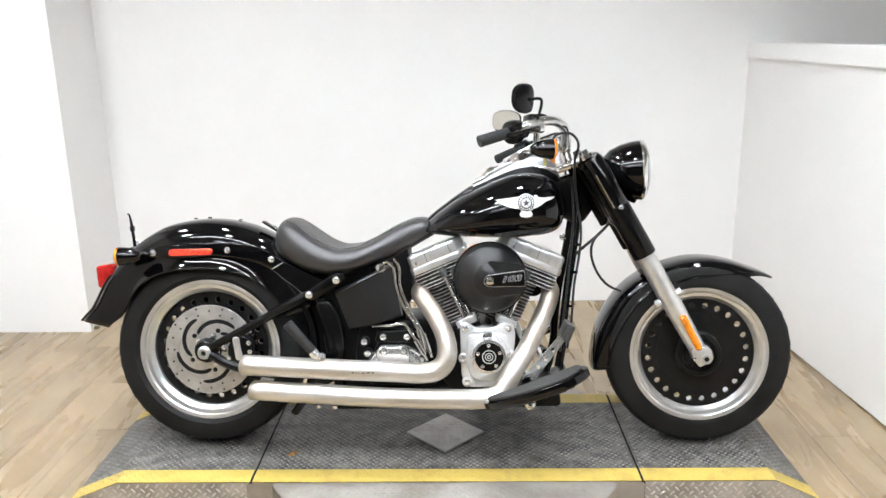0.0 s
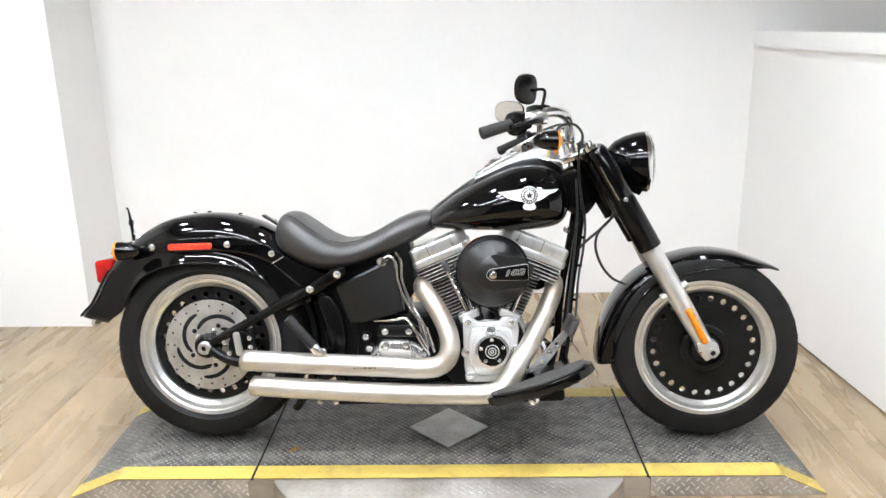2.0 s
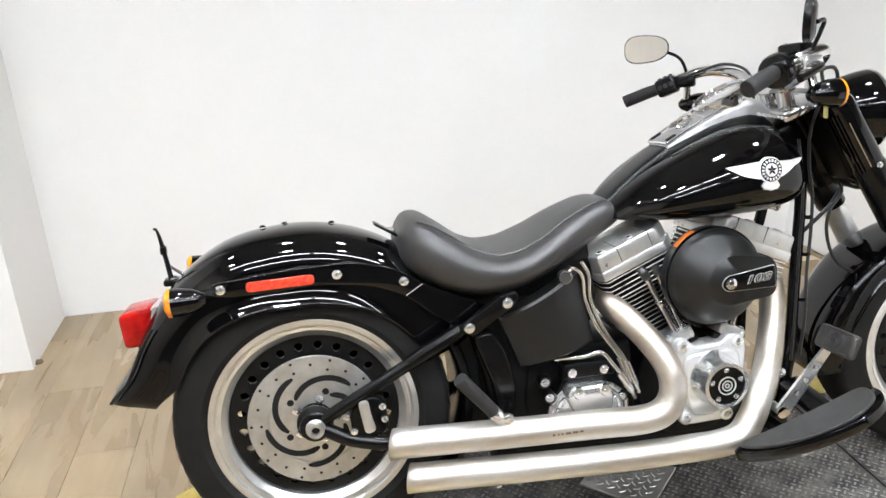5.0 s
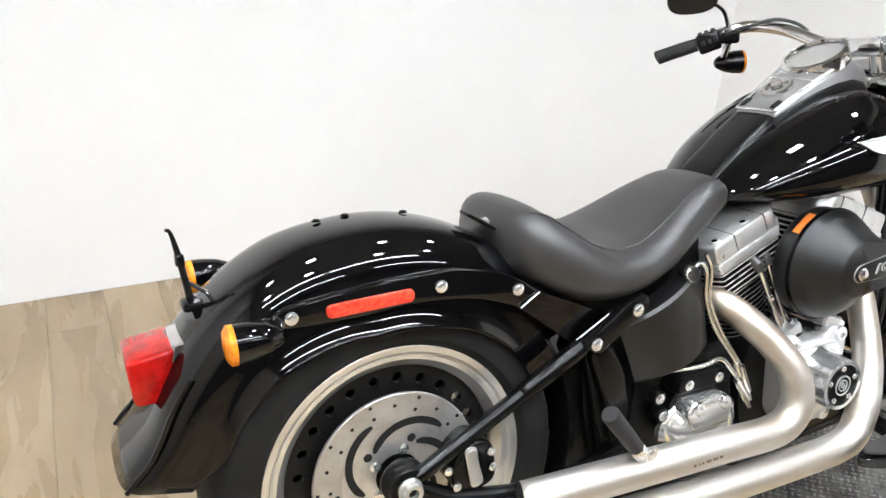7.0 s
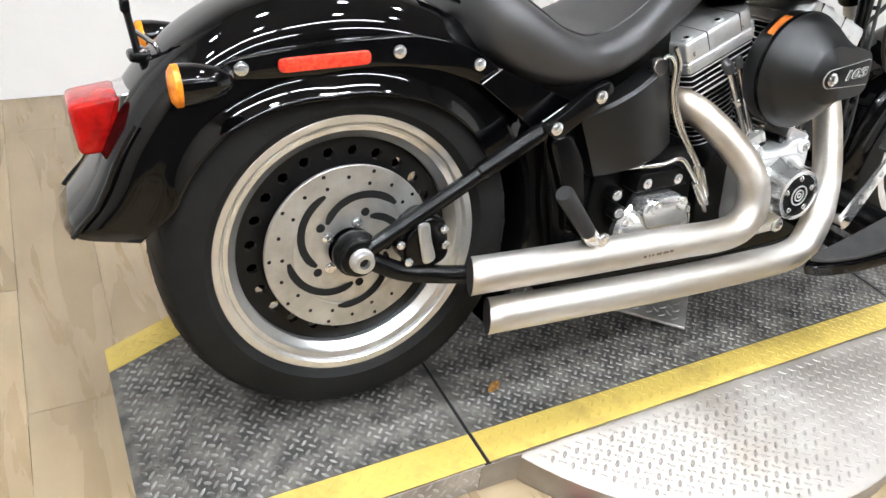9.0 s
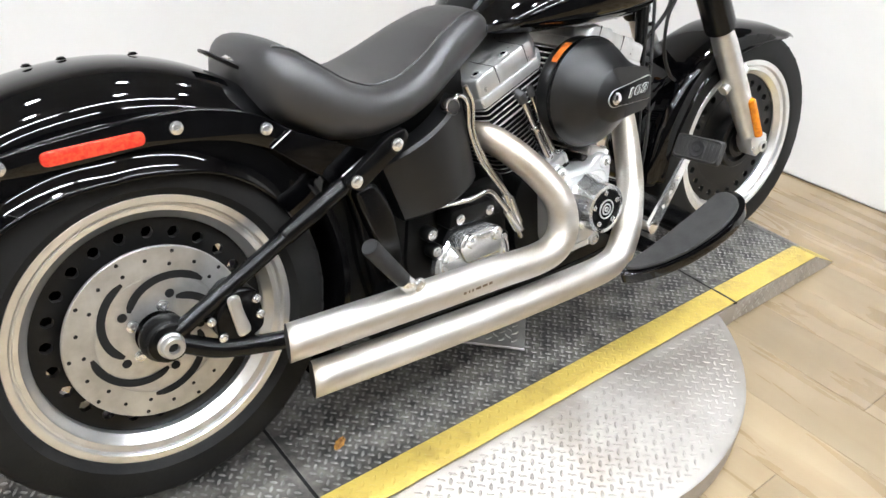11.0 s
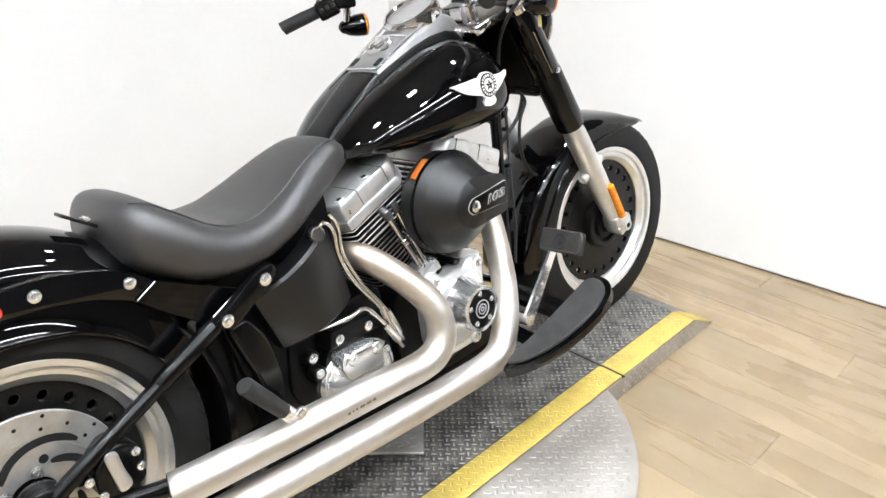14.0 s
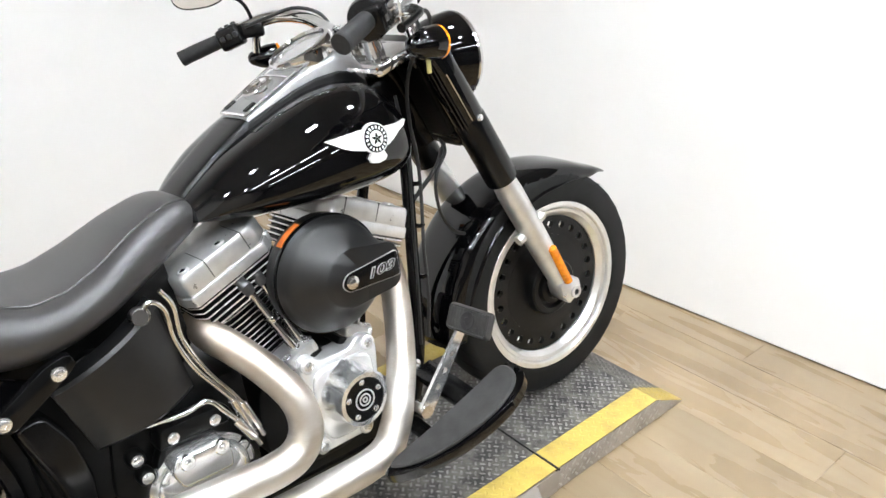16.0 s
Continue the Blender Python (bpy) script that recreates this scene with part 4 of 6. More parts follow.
def cylinder(base, lean, label):
    """A finned cylinder with head and rocker box, on its own axis."""
    e = new("cylinder")
    e.parent = bike
    e["label"] = label
    e.matrix_basis = pose(base[0], 0, base[1], 0, lean, 0)
    side = 1 if lean < 0 else -1
    end = 0.079 if lean < 0 else 0.107
    plan = lambda pts, r: rounded([(side * x, y) for x, y in pts], r, 4)
    head = plan([(-end - 0.012, 0.07), (-end - 0.012, -0.1), (-end, -0.129), (0.084, -0.129), (0.112, -0.1), (0.112, 0.07)], 0.006)
    lid = plan([(-end - 0.008, 0.02), (-end - 0.008, -0.1), (0.003 - end, -0.1265), (0.08, -0.1265), (0.108, -0.1), (0.108, 0.02)], 0.007)
    part("barrel", lathe(bmesh.new(), [(0.056, 0.0), (0.056, 0.22)], (0, 0, 0.02), (0, 0, 1), 28), DARK, e)
    for k in range(14):
        z, g = 0.028 + k * 0.0118, 0.9 + 0.1 * k / 13
        o = rounded([(-0.066 * g, -0.094 * g), (0.066 * g, -0.094 * g), (0.066 * g, 0.09 * g), (-0.066 * g, 0.09 * g)], 0.04, 5)
        fin = stacked("fin", o, ((z - 0.0021, 0.965), (z - 0.0013, 1.0), (z + 0.0013, 1.0), (z + 0.0021, 0.965)), FIN, e, smooth=0)
        fin.data.materials.append(DARK)
        for q in fin.data.polygons:
            if abs(q.normal.z) > 0.5:
                q.material_index = 1
    for k in range(5):
        z = 0.194 + k * 0.0118
        fin = stacked("head_fin", [(x * 0.965, y * 0.975) for x, y in head], ((z - 0.0026, 0.975), (z - 0.0016, 1.0), (z + 0.0016, 1.0), (z + 0.0026, 0.975)), FIN, e, smooth=0)
        fin.data.materials.append(DARK)
        for q in fin.data.polygons:
            if abs(q.normal.z) > 0.5:
                q.material_index = 1
    part("head_core", box(bmesh.new(), (-0.085, -0.085, 0.185), (0.085, 0.09, 0.25)), DARK, e, smooth=0)
    stacked("rocker_box", head, ((0.2465, 0.985), (0.2485, 1.0), (0.2665, 1.0), (0.269, 0.985)), ROCKER, e, "silver rocker box")
    stacked("cover_gasket", head, ((0.268, 0.972), (0.2715, 0.972)), ROTOR, e, "thin grey gasket", smooth=0)
    cover = stacked("rocker_cover", lid, ((0.2705, 0.985), (0.2725, 1.0), (0.3, 0.99), (0.306, 0.975), (0.309, 0.95), (0.3105, 0.9)), ROCKER, e, "rounded silver rocker cover", smooth=35)
    for x in (-0.024, 0.0575):
        part("cover_seam", box(bmesh.new(), (side * x - 0.0009, -0.1272, 0.273), (side * x + 0.0009, -0.05, 0.3109), 0.0003, 1), CASTGREY, cover, "fine dark seam across the cover", smooth=0)
    for x in (-0.06, 0.018):
        part("cover_boss", lathe(bmesh.new(), [(0.012, 0.0), (0.012, 0.04), (0.01, 0.043), (0.0075, 0.043), (0.007, 0.036), (0.0, 0.036)], (side * x, -0.109, 0.2715), (0, 0, 1), 16), ROCKER, cover, "bolt boss")
        part("boss_bolt", lathe(bmesh.new(), [(0.0058, 0.0), (0.0058, 0.006), (0.004, 0.007), (0.0, 0.006)], (side * x, -0.109, 0.3075), (0, 0, 1), 8), SATIN, cover)
    for x, y in ((0.01 - end, -0.112), (0.1, -0.1)):
        part("box_lug", lathe(bmesh.new(), [(0.011, 0.0), (0.011, 0.022), (0.009, 0.025), (0.0, 0.025)], (side * x, y, 0.2485), (0, 0, 1), 14), ROCKER, cover, "cast lug")
    part("exhaust_flange", lathe(bmesh.new(), [(0.033, 0), (0.033, 0.015), (0.028, 0.018), (0.0, 0.018)], (-0.06 * side, -0.035, 0.178), (0, -1, 0), 20), DARK, e)
    return e


cylinder((0.045, 0.375), -22.5, "rear finned engine cylinder with silver rocker box")
cylinder((0.148, 0.383), 22.5, "front finned engine cylinder with silver rocker box")
for a, b in (((0.046, -0.142, 0.425), (-0.03, -0.132, 0.583)), ((0.066, -0.136, 0.425), (0.002, -0.122, 0.59)), ((0.176, -0.142, 0.425), (0.243, -0.13, 0.572)), ((0.156, -0.136, 0.425), (0.215, -0.122, 0.585))):
    u, v = Vector(a), Vector(b)
    rod = part("pushrod_tube", tube(bmesh.new(), [u, u.lerp(v, 0.54), u.lerp(v, 0.56), v], [0.0098, 0.0098, 0.0078, 0.0078], 14, 1, curve=False), CHROME, bike, "chrome pushrod tube")
    part("pushrod_collar", tube(bmesh.new(), [u.lerp(v, 0.5), u.lerp(v, 0.51), u.lerp(v, 0.57), u.lerp(v, 0.58)], [0.011, 0.0124, 0.0124, 0.011], 14, 1, curve=False), CHROME, rod)
    part("pushrod_seat", tube(bmesh.new(), [v.lerp(u, 0.08), v, v + (v - u) * 0.07 + Vector((0, 0.02, 0))], [0.0105, 0.0115, 0.012], 14, 1, curve=False), CASTGREY, rod, "dark cast seat of the pushrod tube")
    part("pushrod_foot", tube(bmesh.new(), [u - (v - u) * 0.06, u, u.lerp(v, 0.08)], [0.0145, 0.0145, 0.012], 14, 1, curve=False), BRIGHT, rod, "bright foot of the pushrod tube")
for x, s in ((0.044, -1), (0.174, 1)):
    m = Matrix.Translation((x, 0, 0.428)) @ Matrix.Rotation(radians(23 * s), 4, "Y")
    tb = part("tappet_block", box(bmesh.new(), (-0.034, -0.166, -0.013), (0.034, -0.1, 0.011), 0.005, 2, m), POLISH, bike, "bright tappet block")
    for d in (-0.026, 0.026):
        q = m @ Vector((d, -0.152, 0.011))
        bolt(q.x, q.y, q.z, 0.0085, axis=(0.38 * s, 0, 0.92))
        part("tappet_rib", box(bmesh.new(), (d - 0.005, -0.169, -0.012), (d + 0.005, -0.16, 0.009), 0.002, 1, m), POLISH, tb)
    part("tappet_base", box(bmesh.new(), (-0.04, -0.158, -0.03), (0.04, -0.1, -0.015), 0.003, 1, m), DARK, tb, "dark gasket under the block")

# cam cover with round timer cover
CAM = (0.115, 0.329)
part("cam_cover", prism(bmesh.new(), rounded([(0.022, 0.428), (0.05, 0.43), (0.068, 0.408), (0.14, 0.41), (0.155, 0.43), (0.192, 0.424), (0.203, 0.393), (0.196, 0.3), (0.17, 0.25), (0.15, 0.214), (0.05, 0.212), (0.027, 0.25), (0.024, 0.375)], 0.014, 3), -0.12, -0.18, 0.008, 3), ALU, bike, "cast silver cam cover")
part("timer_cover", lathe(bmesh.new(), [(0.068, 0.0), (0.066, 0.016), (0.06, 0.024), (0.056, 0.05), (0.0545, 0.071), (0.0535, 0.076), (0.0455, 0.0765), (0.0445, 0.071), (0.0, 0.071)], (CAM[0], -0.17, CAM[1]), (0, -1, 0), 48), BRIGHT, bike, "round brushed metal timer cover", smooth=30)
tc = part("timer_face", lathe(bmesh.new(), [(0.0444, 0.0), (0.0444, 0.0035), (0.0245, 0.0035), (0.024, 0.005), (0.0, 0.005)], (CAM[0], -0.241, CAM[1]), (0, -1, 0), 40), SATIN, bike, "black timer cover face")
for r in (0.022, 0.013, 0.006):
    part("face_ring", lathe(bmesh.new(), [(r, 0.0), (r, 0.0015), (r - 0.0028, 0.0015), (r - 0.0028, 0.0)], (CAM[0], -0.246, CAM[1]), (0, -1, 0), 32, closed=True), WHITE_METAL, tc, "silver ring")
for k in range(5):
    a = 2 * math.pi * k / 5 + 0.35
    bolt(CAM[0] + 0.0365 * math.cos(a), -0.2445, CAM[1] + 0.0365 * math.sin(a), 0.0056, tc)
for x, z in ((0.04, 0.41), (0.178, 0.408), (0.046, 0.232), (0.15, 0.23), (0.188, 0.32), (0.034, 0.31)):
    part("cover_lug", lathe(bmesh.new(), [(0.017, 0.0), (0.016, 0.012), (0.013, 0.015), (0.0, 0.015)], (x, -0.172, z), (0, -1, 0), 20), ALU, bike, "bolt lug of the cam cover", smooth=35)
    bolt(x, -0.187, z, 0.0085)
part("cover_gusset", prism(bmesh.new(), rounded([(0.045, 0.395), (0.18, 0.395), (0.185, 0.3), (0.14, 0.235), (0.06, 0.235), (0.04, 0.3)], 0.03, 4), -0.178, -0.19, 0.008, 3), ALU, bike, "raised centre of the cam cover")

# air cleaner
AC = (0.120, 0.571)
NOSE = rounded([(-0.05, 0.014), (-0.03, 0.048), (0.0, 0.064), (0.1, 0.05), (0.113, 0.03), (0.113, -0.026), (0.1, -0.04), (0.0, -0.05), (-0.035, -0.036), (-0.05, -0.01)], 0.012, 3)


def ray_on(outline, a):
    """How far an outline lies from its origin in direction a."""
    d = Vector((math.cos(a), math.sin(a)))
    best = 0.05
    for p, q in zip(outline, outline[1:] + outline[:1]):
        p, q = Vector(p), Vector(q)
        e = q - p
        det = d.x * -e.y + d.y * e.x
        if abs(det) < 1e-12:
            continue
        t = (p.x * -e.y + p.y * e.x) / det
        u = (d.x * p.y - d.y * p.x) / det
        if t > 0 and -1e-6 <= u <= 1 + 1e-6:
            best = t
    return best


bm = bmesh.new()
rings = []
for blend, r, h in ((0, 0.1, 0.0), (0, 0.108, 0.006), (0, 0.114, 0.015), (0, 0.115, 0.05), (0, 0.113, 0.058), (0, 0.109, 0.061), (0.0, 0.1085, 0.07), (0.12, 0.106, 0.081), (0.36, 0.102, 0.096), (0.68, 0.1, 0.11), (0.93, 0.1, 0.12), (1.0, 0.1, 0.1245)):
    ring = []
    for j in range(96):
        a = 2 * math.pi * j / 96
        R = r * (1 - blend) + ray_on(NOSE, a) * blend
        ring.append(bm.verts.new((AC[0] + R * math.cos(a), -0.125 - h, AC[1] + R * math.sin(a))))
    rings.append(ring)
skin(bm, rings)
c = bmesh.ops.poke(bm, faces=[f for f in bm.faces if len(f.verts) > 10 and f.calc_center_median().y < -0.2])
for v in c["verts"]:
    v.co.y -= 0.004
air = part("air_cleaner", bm, MATTE, bike, "domed matte black air cleaner cover", smooth=55)
part("cover_band", lathe(bmesh.new(), [(0.1165, 0.046), (0.1175, 0.05), (0.1165, 0.054), (0.112, 0.054), (0.112, 0.046)], (AC[0], -0.125, AC[1]), (0, -1, 0), 72, closed=True), SATIN, air)
slot = rounded([(AC[0] - 0.021, AC[1] + 0.004), (AC[0] - 0.01, AC[1] + 0.018), (AC[0] + 0.106, AC[1] + 0.034), (AC[0] + 0.109, AC[1] - 0.018), (AC[0] - 0.01, AC[1] - 0.018), (AC[0] - 0.021, AC[1] - 0.006)], 0.008)
part("number_rim", prism(bmesh.new(), slot, -0.247, -0.2535, 0.001), FORKALU, air, "thin bright rim of the number slot")
part("number_panel", prism(bmesh.new(), [(AC[0] + 0.041 + (x - AC[0] - 0.041) * 0.985, AC[1] + 0.005 + (z - AC[1] - 0.005) * 0.95) for x, z in slot], -0.25, -0.2541, 0.0004), SATIN, air, "gloss black panel under the number")
part("cover_screw", lathe(bmesh.new(), [(0.013, 0.0), (0.013, 0.003), (0.0085, 0.004), (0.0085, 0.008), (0.006, 0.009), (0.0, 0.009)], (AC[0] - 0.002, -0.2545, AC[1] + 0.001), (0, -1, 0), 20), CHROME, air, "chrome cover screw")


def letters(text, size, depth, name, material, parent, m, label, shear=0.0, squeeze=1.0, swell=0.0003):
    cu = bpy.data.curves.new(name, "FONT")
    cu.offset = swell
    cu.body, cu.size, cu.extrude, cu.shear, cu.align_x, cu.align_y = text, size, depth, shear, "CENTER", "CENTER"
    tmp = bpy.data.objects.new(name, cu)
    scene.collection.objects.link(tmp)
    me = bpy.data.meshes.new_from_object(tmp.evaluated_get(bpy.context.evaluated_depsgraph_get()))
    bpy.data.objects.remove(tmp)
    me.name = name
    me.materials.clear()
    me.materials.append(material)
    ob = new(name, me)
    ob.parent = parent
    ob.matrix_basis = m @ Matrix.Diagonal((squeeze, 1, 1, 1))
    ob["label"] = label
    return ob


letters("103", 0.025, 0.0008, "number", WHITE_METAL, air, pose(AC[0] + 0.062, -0.2552, AC[1] + 0.006, 90, -5, 0), "silver outline of the number 103", 0.3, 1.72, 0.0009)
letters("103", 0.025, 0.0012, "number_face", SATIN, air, pose(AC[0] + 0.062, -0.2552, AC[1] + 0.006, 90, -5, 0), "black face of the number 103", 0.3, 1.72, -0.0001)
bm = bmesh.new()
for k in range(9):
    a0 = radians(112 + k * 3.4)
    if k == 0:
        prev = [bm.verts.new((AC[0] + r * math.cos(a0), y, AC[1] + r * math.sin(a0))) for r, y in ((0.118, -0.155), (0.118, -0.1695), (0.113, -0.1695))]
        continue
    cur = [bm.verts.new((AC[0] + r * math.cos(a0), y, AC[1] + r * math.sin(a0))) for r, y in ((0.118, -0.155), (0.118, -0.1695), (0.113, -0.1695))]
    bm.faces.new((prev[0], prev[1], cur[1], cur[0]))
    bm.faces.new((prev[1], prev[2], cur[2], cur[1]))
    prev = cur
part("warning_sticker", bm, mat("orange_sticker", (0.6, 0.16, 0.03), 0.4), air, "small orange sticker on the cover's rim")
part("intake_horn", tube(bmesh.new(), [(0.1, -0.02, 0.52), (0.1, -0.07, 0.55), (0.11, -0.13, 0.57)], 0.035, 18), DARK, bike)

# oil tank cover, gearbox cover, oil lines
bm = bmesh.new()
rows = []
for i in range(13):
    u = i / 12
    top = Vector((-0.386, 0, 0.522)).lerp(Vector((-0.2, 0, 0.615)), u)
    low = Vector((-0.34, 0, 0.398)).lerp(Vector((-0.166, 0, 0.442)), u)
    y = -0.118 - 0.058 * math.sin(math.pi * (0.12 + 0.74 * u)) ** 0.8
    rows.append([bm.verts.new((p.x, y + dy, p.z)) for p, dy in ((top, 0.05), (top, 0.006), (top.lerp(low, 0.04), 0.0), (top.lerp(low, 0.5), -0.002), (top.lerp(low, 0.96), 0.0), (low, 0.006), (low, 0.05))])
skin(bm, rows)
part("side_cover", bm, MATTE, bike, "curved satin black oil tank cover", smooth=28)
part("gearbox_cover", prism(bmesh.new(), rounded([(-0.265, 0.29), (-0.258, 0.34), (-0.215, 0.392), (-0.118, 0.392), (-0.095, 0.34), (-0.09, 0.25), (-0.26, 0.25)], 0.022), -0.12, -0.15, 0.006), DARK, bike, "black gearbox side cover")
bm = lathe(bmesh.new(), [(0.1, 0.0), (0.1, 0.012), (0.094, 0.018), (0.088, 0.018), (0.084, 0.026), (0.07, 0.038), (0.044, 0.047), (0.0, 0.05)], (-0.184, -0.14, 0.272), (0, -1, 0), 44)
for v in bm.verts:
    v.co.z = max(0.264, 0.272 + (v.co.z - 0.272) * 0.78)
part("clutch_cover", bm, BRIGHT, bike, "domed chrome clutch release cover")
part("cover_bridge", prism(bmesh.new(), rounded([(-0.238, 0.352), (-0.15, 0.352), (-0.138, 0.325), (-0.14, 0.29), (-0.235, 0.29), (-0.25, 0.325)], 0.01), -0.14, -0.196, 0.008, 3), BRIGHT, bike, "chrome block on the clutch cover")
part("gearbox_top", prism(bmesh.new(), rounded([(-0.245, 0.4), (-0.135, 0.4), (-0.12, 0.36), (-0.255, 0.36)], 0.01), -0.12, -0.168, 0.006), DARK, bike, "black gearbox top housing")
for x, z in ((-0.222, 0.338), (-0.158, 0.338)):
    part("cover_boss", lathe(bmesh.new(), [(0.014, 0.0), (0.014, 0.01), (0.012, 0.012), (0.0, 0.012)], (x, -0.188, z), (0, -1, 0), 16), CHROME, bike)
    bolt(x, -0.199, z, 0.0075)
for x, z in ((-0.227, 0.378), (-0.15, 0.378)):
    bolt(x, -0.168, z, 0.0095)
for x, z in ((-0.28, 0.321), (-0.29, 0.36), (-0.105, 0.3)):
    part("cover_boss", lathe(bmesh.new(), [(0.016, 0.0), (0.016, 0.02), (0.013, 0.024), (0.0, 0.024)], (x, -0.135, z), (0, -1, 0), 16), DARK, bike)
    bolt(x, -0.158, z, 0.0095)
part("oil_line", tube(bmesh.new(), [(-0.233, -0.16, 0.609), (-0.212, -0.158, 0.622), (-0.19, -0.155, 0.6), (-0.184, -0.152, 0.545), (-0.16, -0.158, 0.478), (-0.112, -0.17, 0.402), (-0.088, -0.175, 0.327)], 0.0048, 10), CHROME, bike, "bent chrome oil line")
part("oil_line", tube(bmesh.new(), [(-0.19, -0.15, 0.634), (-0.173, -0.15, 0.6), (-0.17, -0.148, 0.54), (-0.142, -0.155, 0.468), (-0.096, -0.168, 0.39), (-0.068, -0.175, 0.312)], 0.0048, 10), CHROME, bike, "bent chrome oil line")
part("oil_line", tube(bmesh.new(), [(-0.262, -0.15, 0.41), (-0.203, -0.175, 0.417), (-0.16, -0.178, 0.423), (-0.134, -0.185, 0.393), (-0.105, -0.188, 0.35), (-0.083, -0.188, 0.305)], 0.0048, 10), CHROME, bike, "bent chrome oil line")
for a, b in (((-0.112, -0.17, 0.402), (-0.094, -0.174, 0.345)), ((-0.096, -0.168, 0.39), (-0.076, -0.174, 0.332)), ((-0.12, -0.187, 0.372), (-0.092, -0.188, 0.325))):
    part("line_sleeve", tube(bmesh.new(), [a, b], 0.0088, 12, 2), CHROME, bike, "chrome hose ferrule")
part("oil_fitting", lathe(bmesh.new(), [(0.016, 0), (0.018, 0.006), (0.018, 0.018), (0.013, 0.024), (0.0, 0.025)], (-0.231, -0.145, 0.602), (-0.15, -1, 0.15), 18), CHROME, bike, "chrome oil filler fitting")

# fuel tank: two lobes either side of the console
TANK = [(-0.105, 0.712, 0.73, 0.06), (-0.085, 0.706, 0.752, 0.1), (-0.05, 0.7, 0.782, 0.135), (0.0, 0.695, 0.82, 0.165), (0.06, 0.692, 0.853, 0.19), (0.12, 0.69, 0.882, 0.207), (0.185, 0.69, 0.909, 0.218), (0.241, 0.691, 0.92, 0.22), (0.296, 0.696, 0.914, 0.213), (0.335, 0.706, 0.892, 0.196), (0.358, 0.727, 0.86, 0.165), (0.368, 0.76, 0.825, 0.11)]
bm = bmesh.new()
rings = []
for i in range(45):
    x = TANK[0][0] + (TANK[-1][0] - TANK[0][0]) * (0.5 - 0.5 * math.cos(math.pi * i / 44))
    zb, zt, w = lerp_table(TANK, x)
    zc, h = zb + (zt - zb) * 0.42, None
    ring = []
    for j in range(40):
        a = 2 * math.pi * j / 40
        s = math.sin(a)
        z = zc + (zt - zc) * power(s, 0.85) if s > 0 else zc + (zc - zb) * power(s, 0.75)
        y = w * power(math.cos(a), 0.62 if s > 0 else 0.8)
        if s > 0:
            z += 0.012 * math.exp(-((abs(y) / w - 0.5) / 0.25) ** 2) - 0.014
        ring.append(bm.verts.new((x, y, z)))
    rings.append(ring)
skin(bm, rings)
for _ in range(3):
    bmesh.ops.smooth_vert(bm, verts=bm.verts[:], factor=0.4, use_axis_x=True, use_axis_y=True, use_axis_z=True)
tank = part("fuel_tank", bm, PAINT, bike, "gloss black teardrop fuel tank", smooth=80)


# tank trim strip behind the console
def ridge(rows, material, name, label, parent, cross=12, crown=0.35):
    """A low body along x: rows of x, half-width, base z, top z."""
    bm = bmesh.new()
    rings = []
    for x, w, z0, z1 in rows:
        ring = []
        for j in range(cross + 1):
            a = math.pi * j / cross
            ring.append(bm.verts.new((x, w * power(math.cos(a), 0.6), z0 + (z1 - z0) * math.sin(a) ** crown)))
        rings.append(ring)
    skin(bm, rings)
    return part(name, bm, material, parent, label, smooth=50)


ridge([(-0.1, 0.052, 0.69, 0.744), (-0.06, 0.054, 0.73, 0.779), (0.0, 0.055, 0.78, 0.824), (0.05, 0.055, 0.82, 0.858), (0.075, 0.055, 0.83, 0.871)], SATIN, "tank_strip", "black trim strip along the tank", bike, crown=0.2)
CONSOLE = mottled(mat("satin_chrome", metal=0.85), (0.42, 0.42, 0.42), (0.34, 0.34, 0.34), scale=12, rough=(0.32, 0.42))
ridge([(0.064, 0.052, 0.82, 0.86), (0.07, 0.058, 0.82, 0.868), (0.12, 0.062, 0.85, 0.889), (0.17, 0.068, 0.87, 0.912), (0.22, 0.075, 0.88, 0.93), (0.27, 0.077, 0.88, 0.938), (0.31, 0.072, 0.87, 0.93), (0.345, 0.058, 0.86, 0.905), (0.362, 0.032, 0.86, 0.88)], DARK, "console_gasket", "black rubber gasket round the console", bike, crown=0.25)
console = ridge([(0.066, 0.047, 0.83, 0.862), (0.07, 0.053, 0.83, 0.878), (0.12, 0.057, 0.85, 0.905), (0.17, 0.063, 0.88, 0.932), (0.22, 0.07, 0.89, 0.956), (0.27, 0.072, 0.89, 0.97), (0.31, 0.067, 0.88, 0.962), (0.345, 0.052, 0.87, 0.935), (0.36, 0.028, 0.87, 0.9)], CONSOLE, "console", "silver tank console", bike, crown=0.25)
tilt = Vector((-0.46, 0, 0.89)).normalized()
part("speedometer_rim", lathe(bmesh.new(), [(0.068, -0.02), (0.07, 0.0), (0.067, 0.01), (0.06, 0.012), (0.058, 0.006)], (0.235, 0, 0.972), tilt, 40, caps=False), CHROME, console, "chrome speedometer rim")
part("speedometer_face", lathe(bmesh.new(), [(0.061, 0.0), (0.061, 0.003), (0.0, 0.004)], (0.235, 0, 0.972), tilt, 40), mat("dial_face", (0.3, 0.29, 0.28), 0.15, 0.3, coat=1.0), console, "grey speedometer dial")
part("ignition_switch", lathe(bmesh.new(), [(0.033, -0.012), (0.033, 0.006), (0.03, 0.009), (0.024, 0.009), (0.022, 0.004), (0.012, 0.004), (0.011, 0.014), (0.0, 0.015)], (0.13, 0, 0.912), tilt, 28), CHROME, console, "chrome ignition switch")
